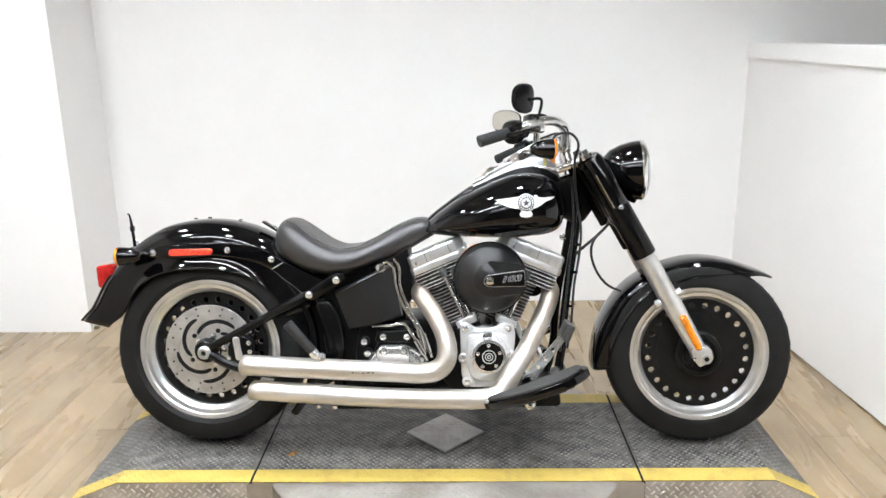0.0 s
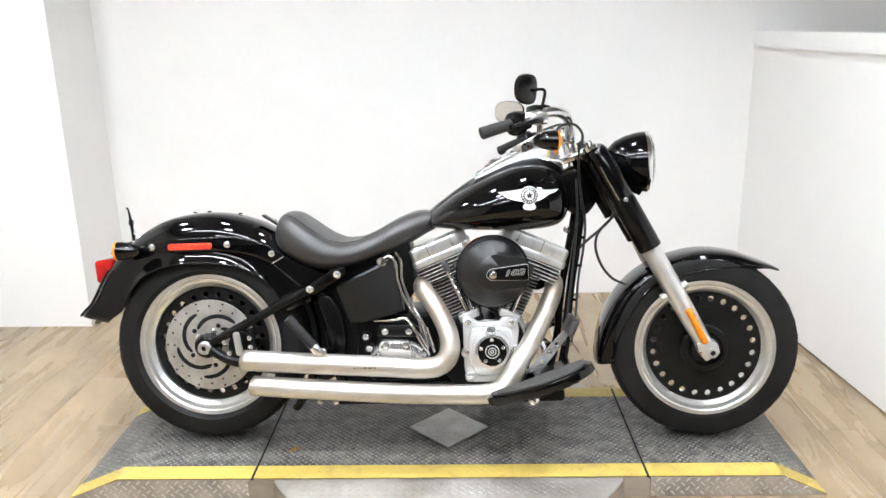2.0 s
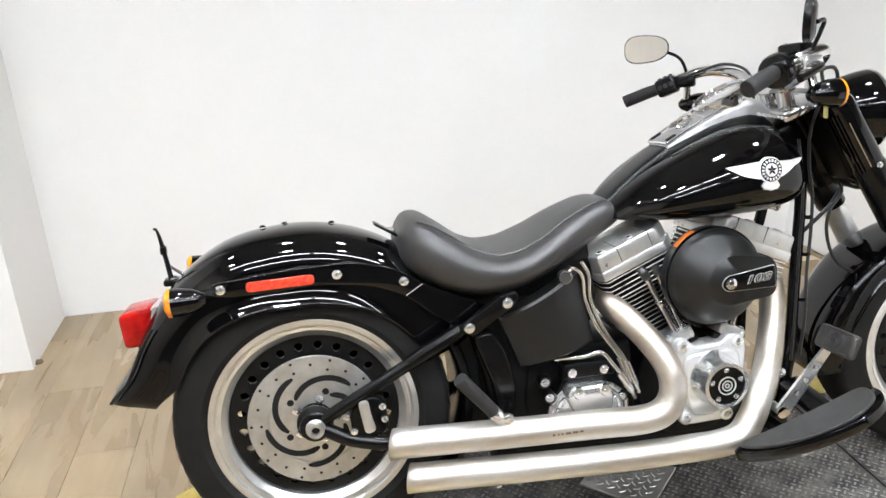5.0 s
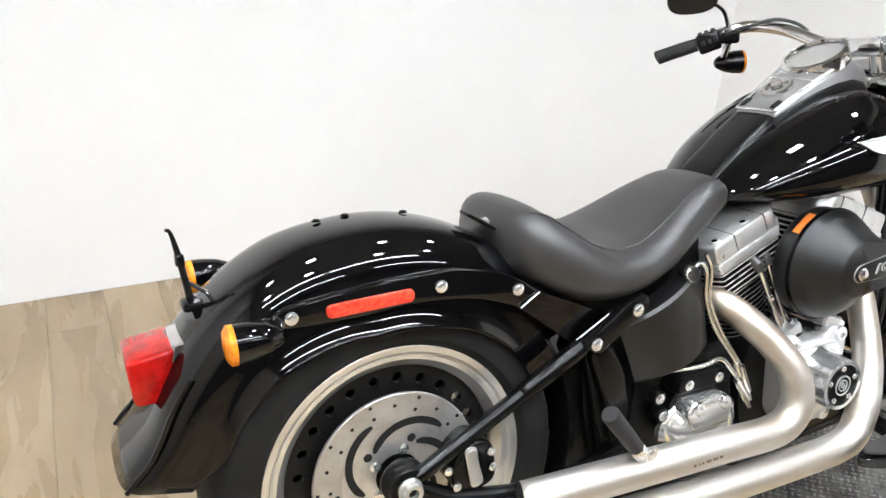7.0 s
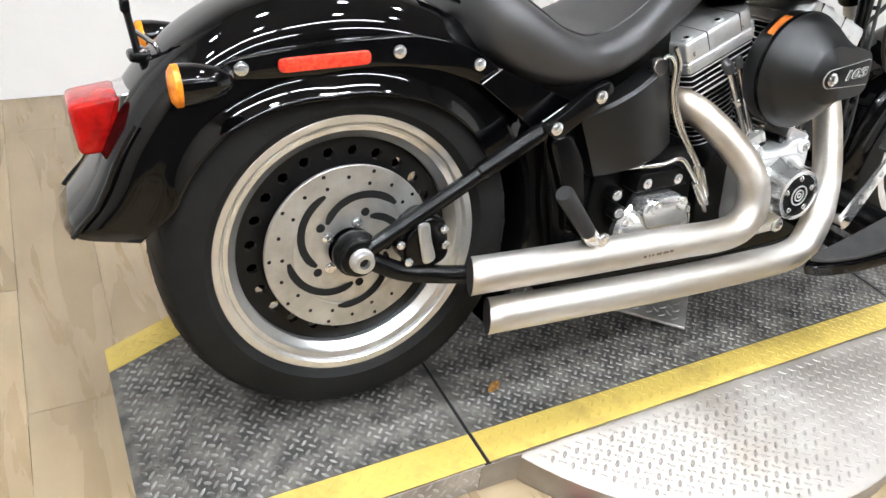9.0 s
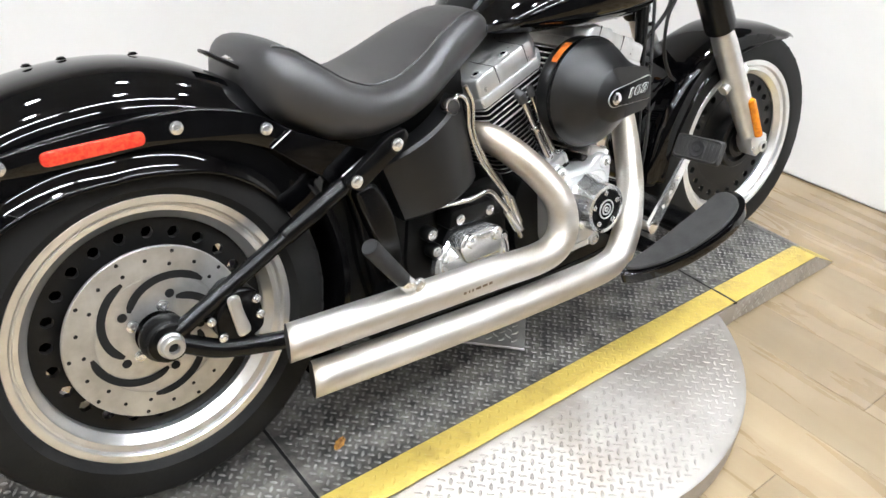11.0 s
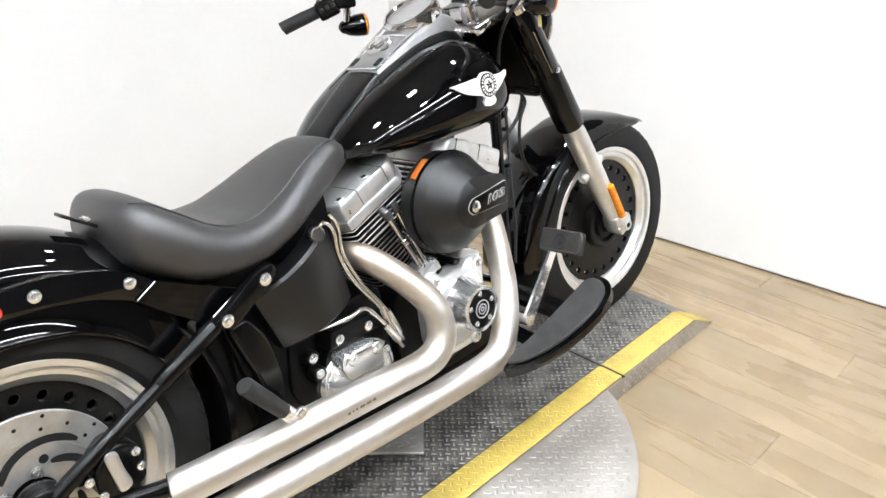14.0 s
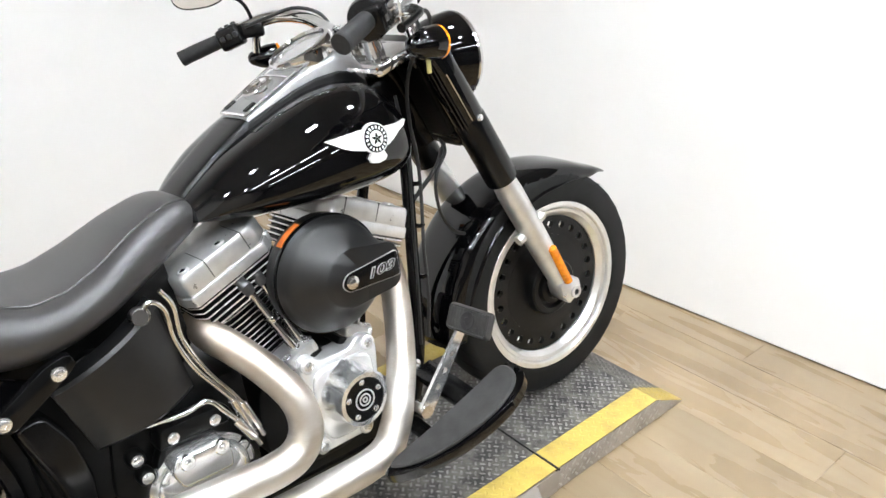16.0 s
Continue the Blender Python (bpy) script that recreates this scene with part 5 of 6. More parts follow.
for s in (1, -1):
    part("console_inlay", box(bmesh.new(), (-0.012, -0.006, 0), (0.014, 0.006, 0.004), 0.001, 1, Matrix.Translation((0.084, s * 0.04, 0.884)) @ Matrix.Rotation(radians(-28), 4, "Y")), BLACKHOLE, console, "black inlay")
    part("console_trim", tube(bmesh.new(), [(0.069, s * 0.05, 0.874), (0.12, s * 0.0535, 0.9035), (0.17, s * 0.0595, 0.9305), (0.21, s * 0.065, 0.951)], 0.003, 8, 4), BRIGHT, console, "bright raised edge")
part("console_trim", tube(bmesh.new(), [(0.0685, -0.05, 0.873), (0.0675, 0.0, 0.8735), (0.0685, 0.05, 0.873)], 0.003, 8, 4), BRIGHT, console, "bright raised edge")
part("console_trim", tube(bmesh.new(), [(0.165, -0.056, 0.93), (0.162, 0.0, 0.9325), (0.165, 0.056, 0.93)], 0.0022, 8, 4), BRIGHT, console, "bright raised edge")


# tank badge
def tank_side(x, z):
    """The tank's outer face at x and z."""
    zb, zt, w = lerp_table(TANK, x)
    zc = zb + (zt - zb) * 0.42
    if z > zc:
        s = min(1, (z - zc) / (zt - zc)) ** (1 / 0.85)
        return w * max(0.0, 1 - s * s) ** 0.31
    s = min(1, (zc - z) / (zc - zb)) ** (1 / 0.75)
    return w * max(0.0, 1 - s * s) ** 0.4


def on_tank(outline, off, name, material, parent, label=""):
    """A thin plate that follows the tank's side."""
    bm = bmesh.new()
    front, back = [], []
    for x, z in outline:
        y = tank_side(x, z) * 0.985
        front.append(bm.verts.new((x, -y - off, z)))
        back.append(bm.verts.new((x, -y - off + 0.008, z)))
    cx, cz = sum(p[0] for p in outline) / len(outline), sum(p[1] for p in outline) / len(outline)
    c = bm.verts.new((cx, -tank_side(cx, cz) * 0.985 - off, cz))
    n = len(outline)
    for j in range(n):
        bm.faces.new((front[j], front[(j + 1) % n], c))
        bm.faces.new((front[j], back[j], back[(j + 1) % n], front[(j + 1) % n]))
    return part(name, bm, material, parent, label, smooth=30)


BX, BZ = 0.233, 0.812
circle = lambda r, n=28: [(BX + r * math.cos(2 * math.pi * k / n), BZ + r * math.sin(2 * math.pi * k / n)) for k in range(n)]
WING = [(-0.097, 0.01), (-0.062, 0.0145), (-0.029, 0.0185), (0.0, 0.019), (0.029, 0.0165), (0.06, 0.0165), (0.092, 0.0185), (0.08, 0.009), (0.062, 0.004), (0.046, -0.008), (0.029, -0.017), (0.0, -0.02), (-0.029, -0.018), (-0.05, -0.0135), (-0.066, -0.008)]
badge = on_tank([(BX + x, BZ + z) for x, z in WING], 0.006, "tank_badge", BADGE, tank, "white winged tank badge with round crest")
on_tank(circle(0.0285), 0.008, "crest", BADGE, tank, "round white crest")
on_tank(circle(0.0258), 0.0088, "crest_band", SATIN, tank, "black crest band")
on_tank(circle(0.0148), 0.0096, "crest_centre", BADGE, tank, "white crest centre")
on_tank([(BX - 0.015, BZ - 0.026), (BX + 0.015, BZ - 0.026), (BX + 0.021, BZ - 0.035), (BX + 0.016, BZ - 0.043), (BX, BZ - 0.046), (BX - 0.016, BZ - 0.043), (BX - 0.021, BZ - 0.035)], 0.008, "crest_tab", BADGE, tank, "white tab below the crest")
bm = bmesh.new()
for k in range(18):
    a = 2 * math.pi * k / 18
    for r0, r1 in ((0.0175, 0.0235),):
        vs = []
        for r, da in ((r0, -0.1), (r1, -0.1), (r1, 0.1), (r0, 0.1)):
            x, z = BX + r * math.cos(a + da), BZ + r * math.sin(a + da)
            vs.append(bm.verts.new((x, -tank_side(x, z) * 0.985 - 0.0095, z)))
        bm.faces.new(vs)
part("crest_bars", bm, BADGE, tank, "white bars round the crest", smooth=0)
bm = bmesh.new()
for k in range(5):
    a = 2 * math.pi * k / 5 + math.pi / 2
    vs = []
    for r, da in ((0.0, 0), (0.006, -0.5), (0.0125, 0.0), (0.006, 0.5)):
        x, z = BX + r * math.cos(a + da), BZ + r * math.sin(a + da)
        vs.append(bm.verts.new((x, -tank_side(x, z) * 0.985 - 0.0103, z)))
    bm.faces.new(vs)
part("crest_star", bm, SATIN, tank, "dark star in the crest", smooth=0)

# seat: dished solo saddle with a raised rear
SEAT = [(-0.6, 0.665, 0.70, 0.05), (-0.59, 0.64, 0.738, 0.1), (-0.565, 0.622, 0.766, 0.137), (-0.53, 0.597, 0.766, 0.157), (-0.48, 0.573, 0.735, 0.17), (-0.43, 0.565, 0.7, 0.177), (-0.38, 0.566, 0.68, 0.177), (-0.32, 0.578, 0.682, 0.17), (-0.26, 0.598, 0.703, 0.157), (-0.19, 0.628, 0.738, 0.13), (-0.13, 0.66, 0.76, 0.11), (-0.095, 0.682, 0.762, 0.099), (-0.07, 0.694, 0.752, 0.086), (-0.055, 0.706, 0.735, 0.062)]
bm = bmesh.new()
rings = []
for i in range(61):
    x = SEAT[0][0] + (SEAT[-1][0] - SEAT[0][0]) * i / 60
    zb, zt, w = lerp_table(SEAT, x)
    ring = []
    dish = 0.02 * math.exp(-(((x + 0.38) / 0.13) ** 2))
    for j in range(36):
        a = 2 * math.pi * j / 36
        s, c = math.sin(a), math.cos(a)
        zc = zb + (zt - zb) * 0.45
        z = zc + ((zt - zc) if s > 0 else (zc - zb)) * power(s, 0.7)
        y = w * power(c, 0.7)
        if s > 0:
            z -= dish * (1 - (y / w) ** 2)
        ring.append(bm.verts.new((x, y, z)))
    rings.append(ring)
skin(bm, rings)
for _ in range(6):
    bmesh.ops.smooth_vert(bm, verts=bm.verts[:], factor=0.5, use_axis_x=True, use_axis_y=True, use_axis_z=True)
seat = part("seat", bm, VINYL, bike, "dished black vinyl solo seat", smooth=80)
bm = bmesh.new()
pts = []
for i in range(17):
    x = -0.55 + 0.47 * i / 16
    zb, zt, w = lerp_table(SEAT, x)
    zc = zb + (zt - zb) * 0.45
    a = radians(55)
    pts.append((x, -w * math.cos(a) ** 0.7 * 0.985, zc + (zt - zc) * math.sin(a) ** 0.7 * 0.985 - 0.01 * math.exp(-(((x + 0.38) / 0.13) ** 2))))
part("seat_seam", tube(bm, pts, 0.0022, 6, 3), VINYL, seat, "raised seam of the seat")
clip = part("seat_bracket", box(bmesh.new(), (-0.036, -0.02, -0.003), (0.036, 0.02, 0.003), 0.0025, 2, Matrix.Translation((-0.612, -0.035, 0.731)) @ Matrix.Rotation(radians(33), 4, "Y")), SATIN, bike, "thin black seat clip")
bolt(-0.603, -0.042, 0.732, 0.0095, clip, axis=(0.5, -0.1, 0.85))

# fork legs, covers, axle
def fork(s):
    out = -0.129 if s < 0 else 0.145
    top, bot = Vector((0.465, out, 0.935)), Vector((0.834, out - 0.016, 0.282))
    at = lambda t: top.lerp(bot, t)
    leg = turned(part("fork_leg", tube(bmesh.new(), [at(0.44), at(0.5), at(0.7), at(0.86), at(0.945)], [0.027, 0.031, 0.031, 0.028, 0.025], 24, 6, curve=False), FORKALU, bike, "silver lower fork leg"))
    turned(part("fork_tube", tube(bmesh.new(), [at(0.36), at(0.46)], 0.0245, 20, 2), CHROME, bike, "chrome fork tube"))
    turned(part("fork_sleeve", tube(bmesh.new(), [at(0.2), at(0.215), at(0.44), at(0.447)], [0.036, 0.0385, 0.0385, 0.036], 28, 1, curve=False), SATIN, bike, "satin black fork sleeve"))
    turned(part("fork_cover", tube(bmesh.new(), [at(-0.03), at(-0.015), at(0.22), at(0.235)], [0.032, 0.036, 0.037, 0.034], 28, 1, curve=False), PAINT, bike, "gloss black upper fork cover"))
    for k in range(4):
        a = radians(150 + 20 * k)
        o = Vector((0.036 * math.cos(a) * 0.86, s * 0.036 * abs(math.sin(a + 0.4)), 0.036 * math.cos(a) * 0.5))
        turned(part("cover_rib", tube(bmesh.new(), [at(0.0) + o, at(0.21) + o], 0.003, 6, 2), PAINT, bike, "raised rib of the fork cover"))
    if s < 0:
        o = Vector((-0.012, -0.0355, -0.006))
        turned(part("cover_strip", tube(bmesh.new(), [at(0.04) + o, at(0.2) + o], 0.0022, 6, 2), CHROME, bike, "thin bright strip on the fork cover"))
        turned(bolt(at(0.205).x + 0.006, at(0.205).y - 0.037, at(0.205).z, 0.007))
    turned(part("axle_clamp", prism(bmesh.new(), rounded([(0.774, 0.341), (0.817, 0.353), (0.841, 0.345), (0.849, 0.311), (0.807, 0.283), (0.784, 0.309)], 0.007), out - s * 0.025 - 0.016, out + s * 0.027 - 0.016, 0.005), FORKALU, bike, "silver axle clamp"))
    turned(part("leg_lug", tube(bmesh.new(), [at(0.66) + Vector((-0.042, 0, -0.022)), at(0.66)], 0.013, 12, 2), FORKALU, bike, "fender mounting lug"))
    turned(part("leg_lug", tube(bmesh.new(), [at(0.66) + Vector((0.038, 0, 0.026)), at(0.66)], 0.013, 12, 2), FORKALU, bike, "fender mounting lug"))
    if s < 0:
        r = at(0.735) + Vector((0.008, -0.031, 0))
        q = at(0.905) + Vector((0.004, -0.029, 0))
        turned(part("fork_reflector", tube(bmesh.new(), [r, r.lerp(q, 0.04), q.lerp(r, 0.04), q], [0.006, 0.0115, 0.0115, 0.006], 12, 1, curve=False), AMBER, bike, "amber fork reflector"))
    return leg


for s in (-1, 1):
    fork(s)
turned(part("front_axle", lathe(bmesh.new(), [(0.013, -0.34), (0.013, 0.0), (0.0165, 0.001), (0.0165, 0.005), (0.015, 0.0065), (0.0085, 0.0065), (0.008, 0.003), (0.0, 0.003)], (0.825, -0.172, 0.313), (0, -1, 0), 20), FORKALU, bike, "dull silver front axle end"))
turned(part("axle_bore", lathe(bmesh.new(), [(0.0082, 0.0), (0.0082, 0.0006), (0.0, 0.0006)], (0.825, -0.1758, 0.313), (0, -1, 0), 14), BLACKHOLE, bike, "dark bore of the axle", smooth=0))
turned(bolt(0.79, -0.17, 0.312, 0.006))
for z0, z1 in ((0.0, 0.03), (0.2, 0.225)):
    a, b = HEAD + RAKE * z0 + Vector((0.03, 0, 0.015)), HEAD + RAKE * z1
    turned(part("fork_yoke", box(bmesh.new(), (-0.04, -0.125, -0.014), (0.04, 0.125, 0.014), 0.008, 2, Matrix.Translation(a) @ Matrix.Rotation(radians(-31), 4, "Y")), PAINT, bike, "black fork yoke"))
part("steering_head", tube(bmesh.new(), [HEAD + RAKE * -0.02, HEAD + RAKE * 0.22], 0.035, 20, 2), SATIN, bike, "black steering head")
part("neck_cover", prism(bmesh.new(), rounded([(0.34, 0.88), (0.41, 0.91), (0.475, 0.79), (0.43, 0.73), (0.37, 0.75)], 0.03), 0.055, -0.055, 0.012), SATIN, bike, "black frame neck cover")
# headlight bucket with chrome ring and lens
turned(part("fork_shroud", prism(bmesh.new(), rounded([(0.43, 0.93), (0.5, 0.955), (0.605, 0.765), (0.585, 0.735), (0.53, 0.73)], 0.02, 3), -0.112, 0.112, 0.01, 2), DARK, bike, "black shroud between the fork covers"))
HL = Vector((0.632, 0.02, 0.911))
hl_axis = Vector((1, 0, 0.03))
bucket = turned(part("headlight", lathe(bmesh.new(), [(0.012, -0.135), (0.045, -0.125), (0.072, -0.1), (0.088, -0.065), (0.097, -0.03), (0.1, -0.004), (0.0, -0.004)], HL, hl_axis, 48), PAINT, bike, "gloss black headlight bucket"))
part("headlight_ring", lathe(bmesh.new(), [(0.099, -0.006), (0.102, 0.0), (0.1, 0.007), (0.093, 0.012), (0.09, 0.01), (0.09, 0.0)], HL, hl_axis, 48, closed=True), CHROME, bucket, "chrome headlight ring")
part("headlight_lens", lathe(bmesh.new(), [(0.09, 0.0), (0.09, 0.014), (0.07, 0.024), (0.04, 0.03), (0.0, 0.032)], HL, hl_axis, 40), LENS, bucket, "clear headlight lens")
turned(part("headlight_mount", tube(bmesh.new(), [(0.5, 0, 0.86), (0.55, 0, 0.85), (0.62, 0, 0.82)], 0.022, 14), PAINT, bike, "black headlight mount"))

# handlebar, grips, controls, mirrors, signals
for s in (1, -1):
    barred(part("riser", tube(bmesh.new(), [(0.39, s * 0.05, 0.925), (0.375, s * 0.05, 0.985)], [0.022, 0.018], 16, 2), CHROME, bike, "chrome handlebar riser"))
    grip = barred(part("grip", tube(bmesh.new(), [(0.205, s * 0.346, 1.009), (0.165, s * 0.375, 0.995), (0.13, s * 0.399, 0.982), (0.125, s * 0.402, 0.98)], [0.0165, 0.0175, 0.0175, 0.018, 0.017], 24, 4), GRIP, bike, "black rubber handlebar grip"))
    sw = Matrix.Translation((0.232, s * 0.332, 1.016)) @ Matrix.Rotation(radians(-36 * s), 4, "Z") @ Matrix.Rotation(radians(-18), 4, "Y")
    hs = barred(part("switch_housing", box(bmesh.new(), (-0.03, -0.024, -0.026), (0.026, 0.022, 0.024), 0.008, 3, sw), SATIN, bike, "black switch housing"))
    for k in range(3):
        part("switch_button", box(bmesh.new(), (-0.022 + 0.016 * k, -0.005, 0.022), (-0.011 + 0.016 * k, 0.008, 0.029), 0.002, 1, sw), GRIP, hs)
        part("switch_button", box(bmesh.new(), (-0.022 + 0.016 * k, -0.029, -0.006), (-0.011 + 0.016 * k, -0.022, 0.006), 0.002, 1, sw), GRIP, hs)
    barred(part("lever", tube(bmesh.new(), [(0.295, s * 0.345, 1.02), (0.282, s * 0.39, 1.014), (0.25, s * 0.42, 1.004), (0.21, s * 0.442, 0.992)], [0.009, 0.007, 0.006, 0.008], 10, 5), SATIN, bike, "black control lever"))
    barred(part("lever_clamp", box(bmesh.new(), (-0.026, -0.025, -0.016), (0.03, 0.025, 0.018), 0.008, 3, Matrix.Translation((0.28, s * 0.328, 1.024)) @ Matrix.Rotation(radians(-25 * s), 4, "Z")), SATIN if s > 0 else BRIGHT, bike, "rounded lever clamp"))
    if s < 0:
        barred(part("reservoir", box(bmesh.new(), (-0.03, -0.028, -0.016), (0.03, 0.028, 0.016), 0.007, 2, Matrix.Translation((0.285, s * 0.292, 1.052)) @ Matrix.Rotation(radians(25), 4, "Z")), SATIN, bike, "black brake fluid reservoir"))
        for x, y in ((0.265, 0.282), (0.305, 0.302)):
            barred(bolt(x, -y, 1.068, 0.004, axis=(0, 0, 1)))
        barred(part("throttle_housing", lathe(bmesh.new(), [(0.024, 0.0), (0.033, 0.004), (0.036, 0.014), (0.036, 0.034), (0.031, 0.044), (0.02, 0.05)], (0.206, s * 0.345, 1.009), (0.58, 0.55, 0.16), 28), SATIN, bike, "rounded black throttle housing"))
        part("zip_tag", box(bmesh.new(), (0.275, -0.34, 0.925), (0.284, -0.336, 0.968), 0.001, 1), mat("yellow_tag", (0.42, 0.37, 0.14), 0.5), bike, "small yellow tag")
    m = (0.203, 0.348, 1.107) if s > 0 else (0.209, -0.372, 1.12)
    foot = BAR @ Vector((0.29, s * 0.33, 1.04))
    mid = Vector(m) + (Vector((0.07, 0.0, -0.015)) if s > 0 else Vector((0.055, 0.025, 0.0)))
    part("mirror_stem", tube(bmesh.new(), [foot, foot.lerp(mid, 0.5) + Vector((0.008, 0, 0.012)), mid, Vector(m) + Vector((0.022, 0, -0.004))], 0.0046, 8, 5), SATIN, bike, "black mirror stem")
    mw, mh, ma = (0.062, 0.039, 58) if s > 0 else (0.05, 0.043, 38)
    rows = []
    bm = bmesh.new()
    for g, d in ((0.75, -0.016), (0.95, -0.01), (1.0, 0.0), (0.97, 0.004)):
        rows.append([bm.verts.new((d, mw * g * power(math.cos(a), 0.75), mh * g * power(math.sin(a), 0.75) * (1 - 0.16 * math.cos(a)))) for a in (2 * math.pi * j / 32 for j in range(32))])
    skin(bm, rows)
    sh = part("mirror", bm, SATIN, bike, "black rounded mirror shell")
    sh.matrix_basis = Matrix.Translation(m) @ Matrix.Rotation(radians(180 + s * ma), 4, "Z") @ Matrix.Rotation(radians(-4), 4, "Y")
    bm = bmesh.new()
    bm.faces.new([bm.verts.new((0.0046, (mw - 0.003) * power(math.cos(a), 0.75), (mh - 0.003) * power(math.sin(a), 0.75) * (1 - 0.16 * math.cos(a)))) for a in (2 * math.pi * j / 32 for j in range(32))])
    part("mirror_glass", bm, MIRROR, sh, "mirror glass", smooth=0)
    sg = barred(part("turn_signal", lathe(bmesh.new(), [(0.006, -0.069), (0.014, -0.063), (0.024, -0.042), (0.029, -0.018), (0.03, 0.0), (0.0, 0.0)], (0.338, s * 0.342, 0.96), (1, -0.25 * s, 0), 28), PAINT, bike, "black bullet turn signal"))
    part("signal_lens", lathe(bmesh.new(), [(0.0295, 0.0), (0.0295, 0.006), (0.02, 0.011), (0.0, 0.013)], (0.338, s * 0.342, 0.96), (1, -0.25 * s, 0), 28), AMBER, sg, "amber lens")
    barred(part("signal_stalk", tube(bmesh.new(), [(0.29, s * 0.33, 1.01), (0.29, s * 0.345, 0.975)], 0.01, 10, 2), CHROME, bike, "chrome signal stalk"))
bars = [(0.215, 0.34, 1.013), (0.27, 0.332, 1.034), (0.333, 0.3, 1.048), (0.372, 0.225, 1.035), (0.378, 0.12, 1.002), (0.375, 0.05, 0.985)]
bars += [(x, -y, z) for x, y, z in bars[::-1]]
barred(part("handlebar", tube(bmesh.new(), bars, 0.015, 16, 6), CHROME, bike, "chrome handlebar"))
barred(part("handlebar_clamp", box(bmesh.new(), (0.352, -0.075, 0.968), (0.4, 0.075, 1.008), 0.01), CHROME, bike, "chrome handlebar clamp"))
for y in (-0.055, 0.055):
    for x in (0.362, 0.39):
        barred(bolt(x, y, 1.006, 0.009, axis=(0, 0, 1)))
turned(part("riser_cover", box(bmesh.new(), (-0.06, -0.1, -0.012), (0.06, 0.1, 0.014), 0.01, 2, Matrix.Translation((0.4, 0, 0.935)) @ Matrix.Rotation(radians(-20), 4, "Y")), CHROME, bike, "chrome top clamp cover"))
for y in (-0.13, 0.13):
    turned(part("fork_cap", lathe(bmesh.new(), [(0.024, 0), (0.024, 0.012), (0.016, 0.016), (0.015, 0.028), (0.0, 0.03)], (0.44, y * 1.1, 0.955), (-0.5, 0, 0.86), 16), CHROME, bike, "chrome fork cap"))
for k in range(6):
    bolt(0.275 + 0.014 * k, -0.105, 0.928 - 0.003 * k, 0.006, axis=(0, -0.6, 0.8))

# cables
for pts, r in (
    ([(0.299, -0.3, 0.994), (0.325, -0.26, 1.021), (0.368, -0.24, 1.024), (0.396, -0.21, 0.993), (0.392, -0.16, 0.942), (0.398, -0.12, 0.88), (0.41, -0.1, 0.8), (0.422, -0.098, 0.72), (0.415, -0.105, 0.63), (0.398, -0.118, 0.54), (0.388, -0.128, 0.42), (0.375, -0.128, 0.33)], 0.0042),
    ([(0.285, 0.315, 1.02), (0.33, 0.285, 1.035), (0.385, 0.24, 1.05), (0.42, 0.18, 1.02), (0.4, 0.12, 0.93), (0.39, 0.08, 0.8)], 0.0042),
    ([(0.395, -0.08, 0.86), (0.396, -0.1, 0.74), (0.384, -0.108, 0.6), (0.366, -0.122, 0.45), (0.352, -0.13, 0.32)], 0.0036),
    ([(0.52, -0.06, 0.745), (0.499, -0.1, 0.723), (0.463, -0.11, 0.686), (0.454, -0.11, 0.64), (0.473, -0.1, 0.583), (0.51, -0.09, 0.536), (0.56, -0.07, 0.51)], 0.0042),
    ([(0.515, -0.08, 0.735), (0.47, -0.1, 0.695), (0.426, -0.1, 0.658), (0.4, -0.09, 0.63)], 0.005),
):
    part("cable", tube(bmesh.new(), pts, r, 8, 6), CABLE, bike, "black control cable")
for x, y, z in ((0.413, -0.1, 0.67), (0.403, -0.11, 0.58), (0.388, -0.122, 0.47)):
    part("cable_clip", tube(bmesh.new(), [(x + 0.006, y, z), (x - 0.004, y - 0.002, z), (x - 0.012, y + 0.02, z)], 0.005, 8, 2), SATIN, bike, "black plastic cable clip")
bolt(0.371, -0.03, 0.69, 0.01)
part("bolt_spacer", tube(bmesh.new(), [(0.371, -0.03, 0.69), (0.371, 0.01, 0.69)], 0.0095, 14, 1, curve=False), CHROME, bike, "chrome spacer of the tank mount")
bolt(0.285, -0.19, 0.317, 0.0115)
part("bolt_spacer", tube(bmesh.new(), [(0.285, -0.19, 0.317), (0.285, -0.1, 0.317)], 0.011, 14, 1, curve=False), CHROME, bike, "chrome spacer of the board mount")

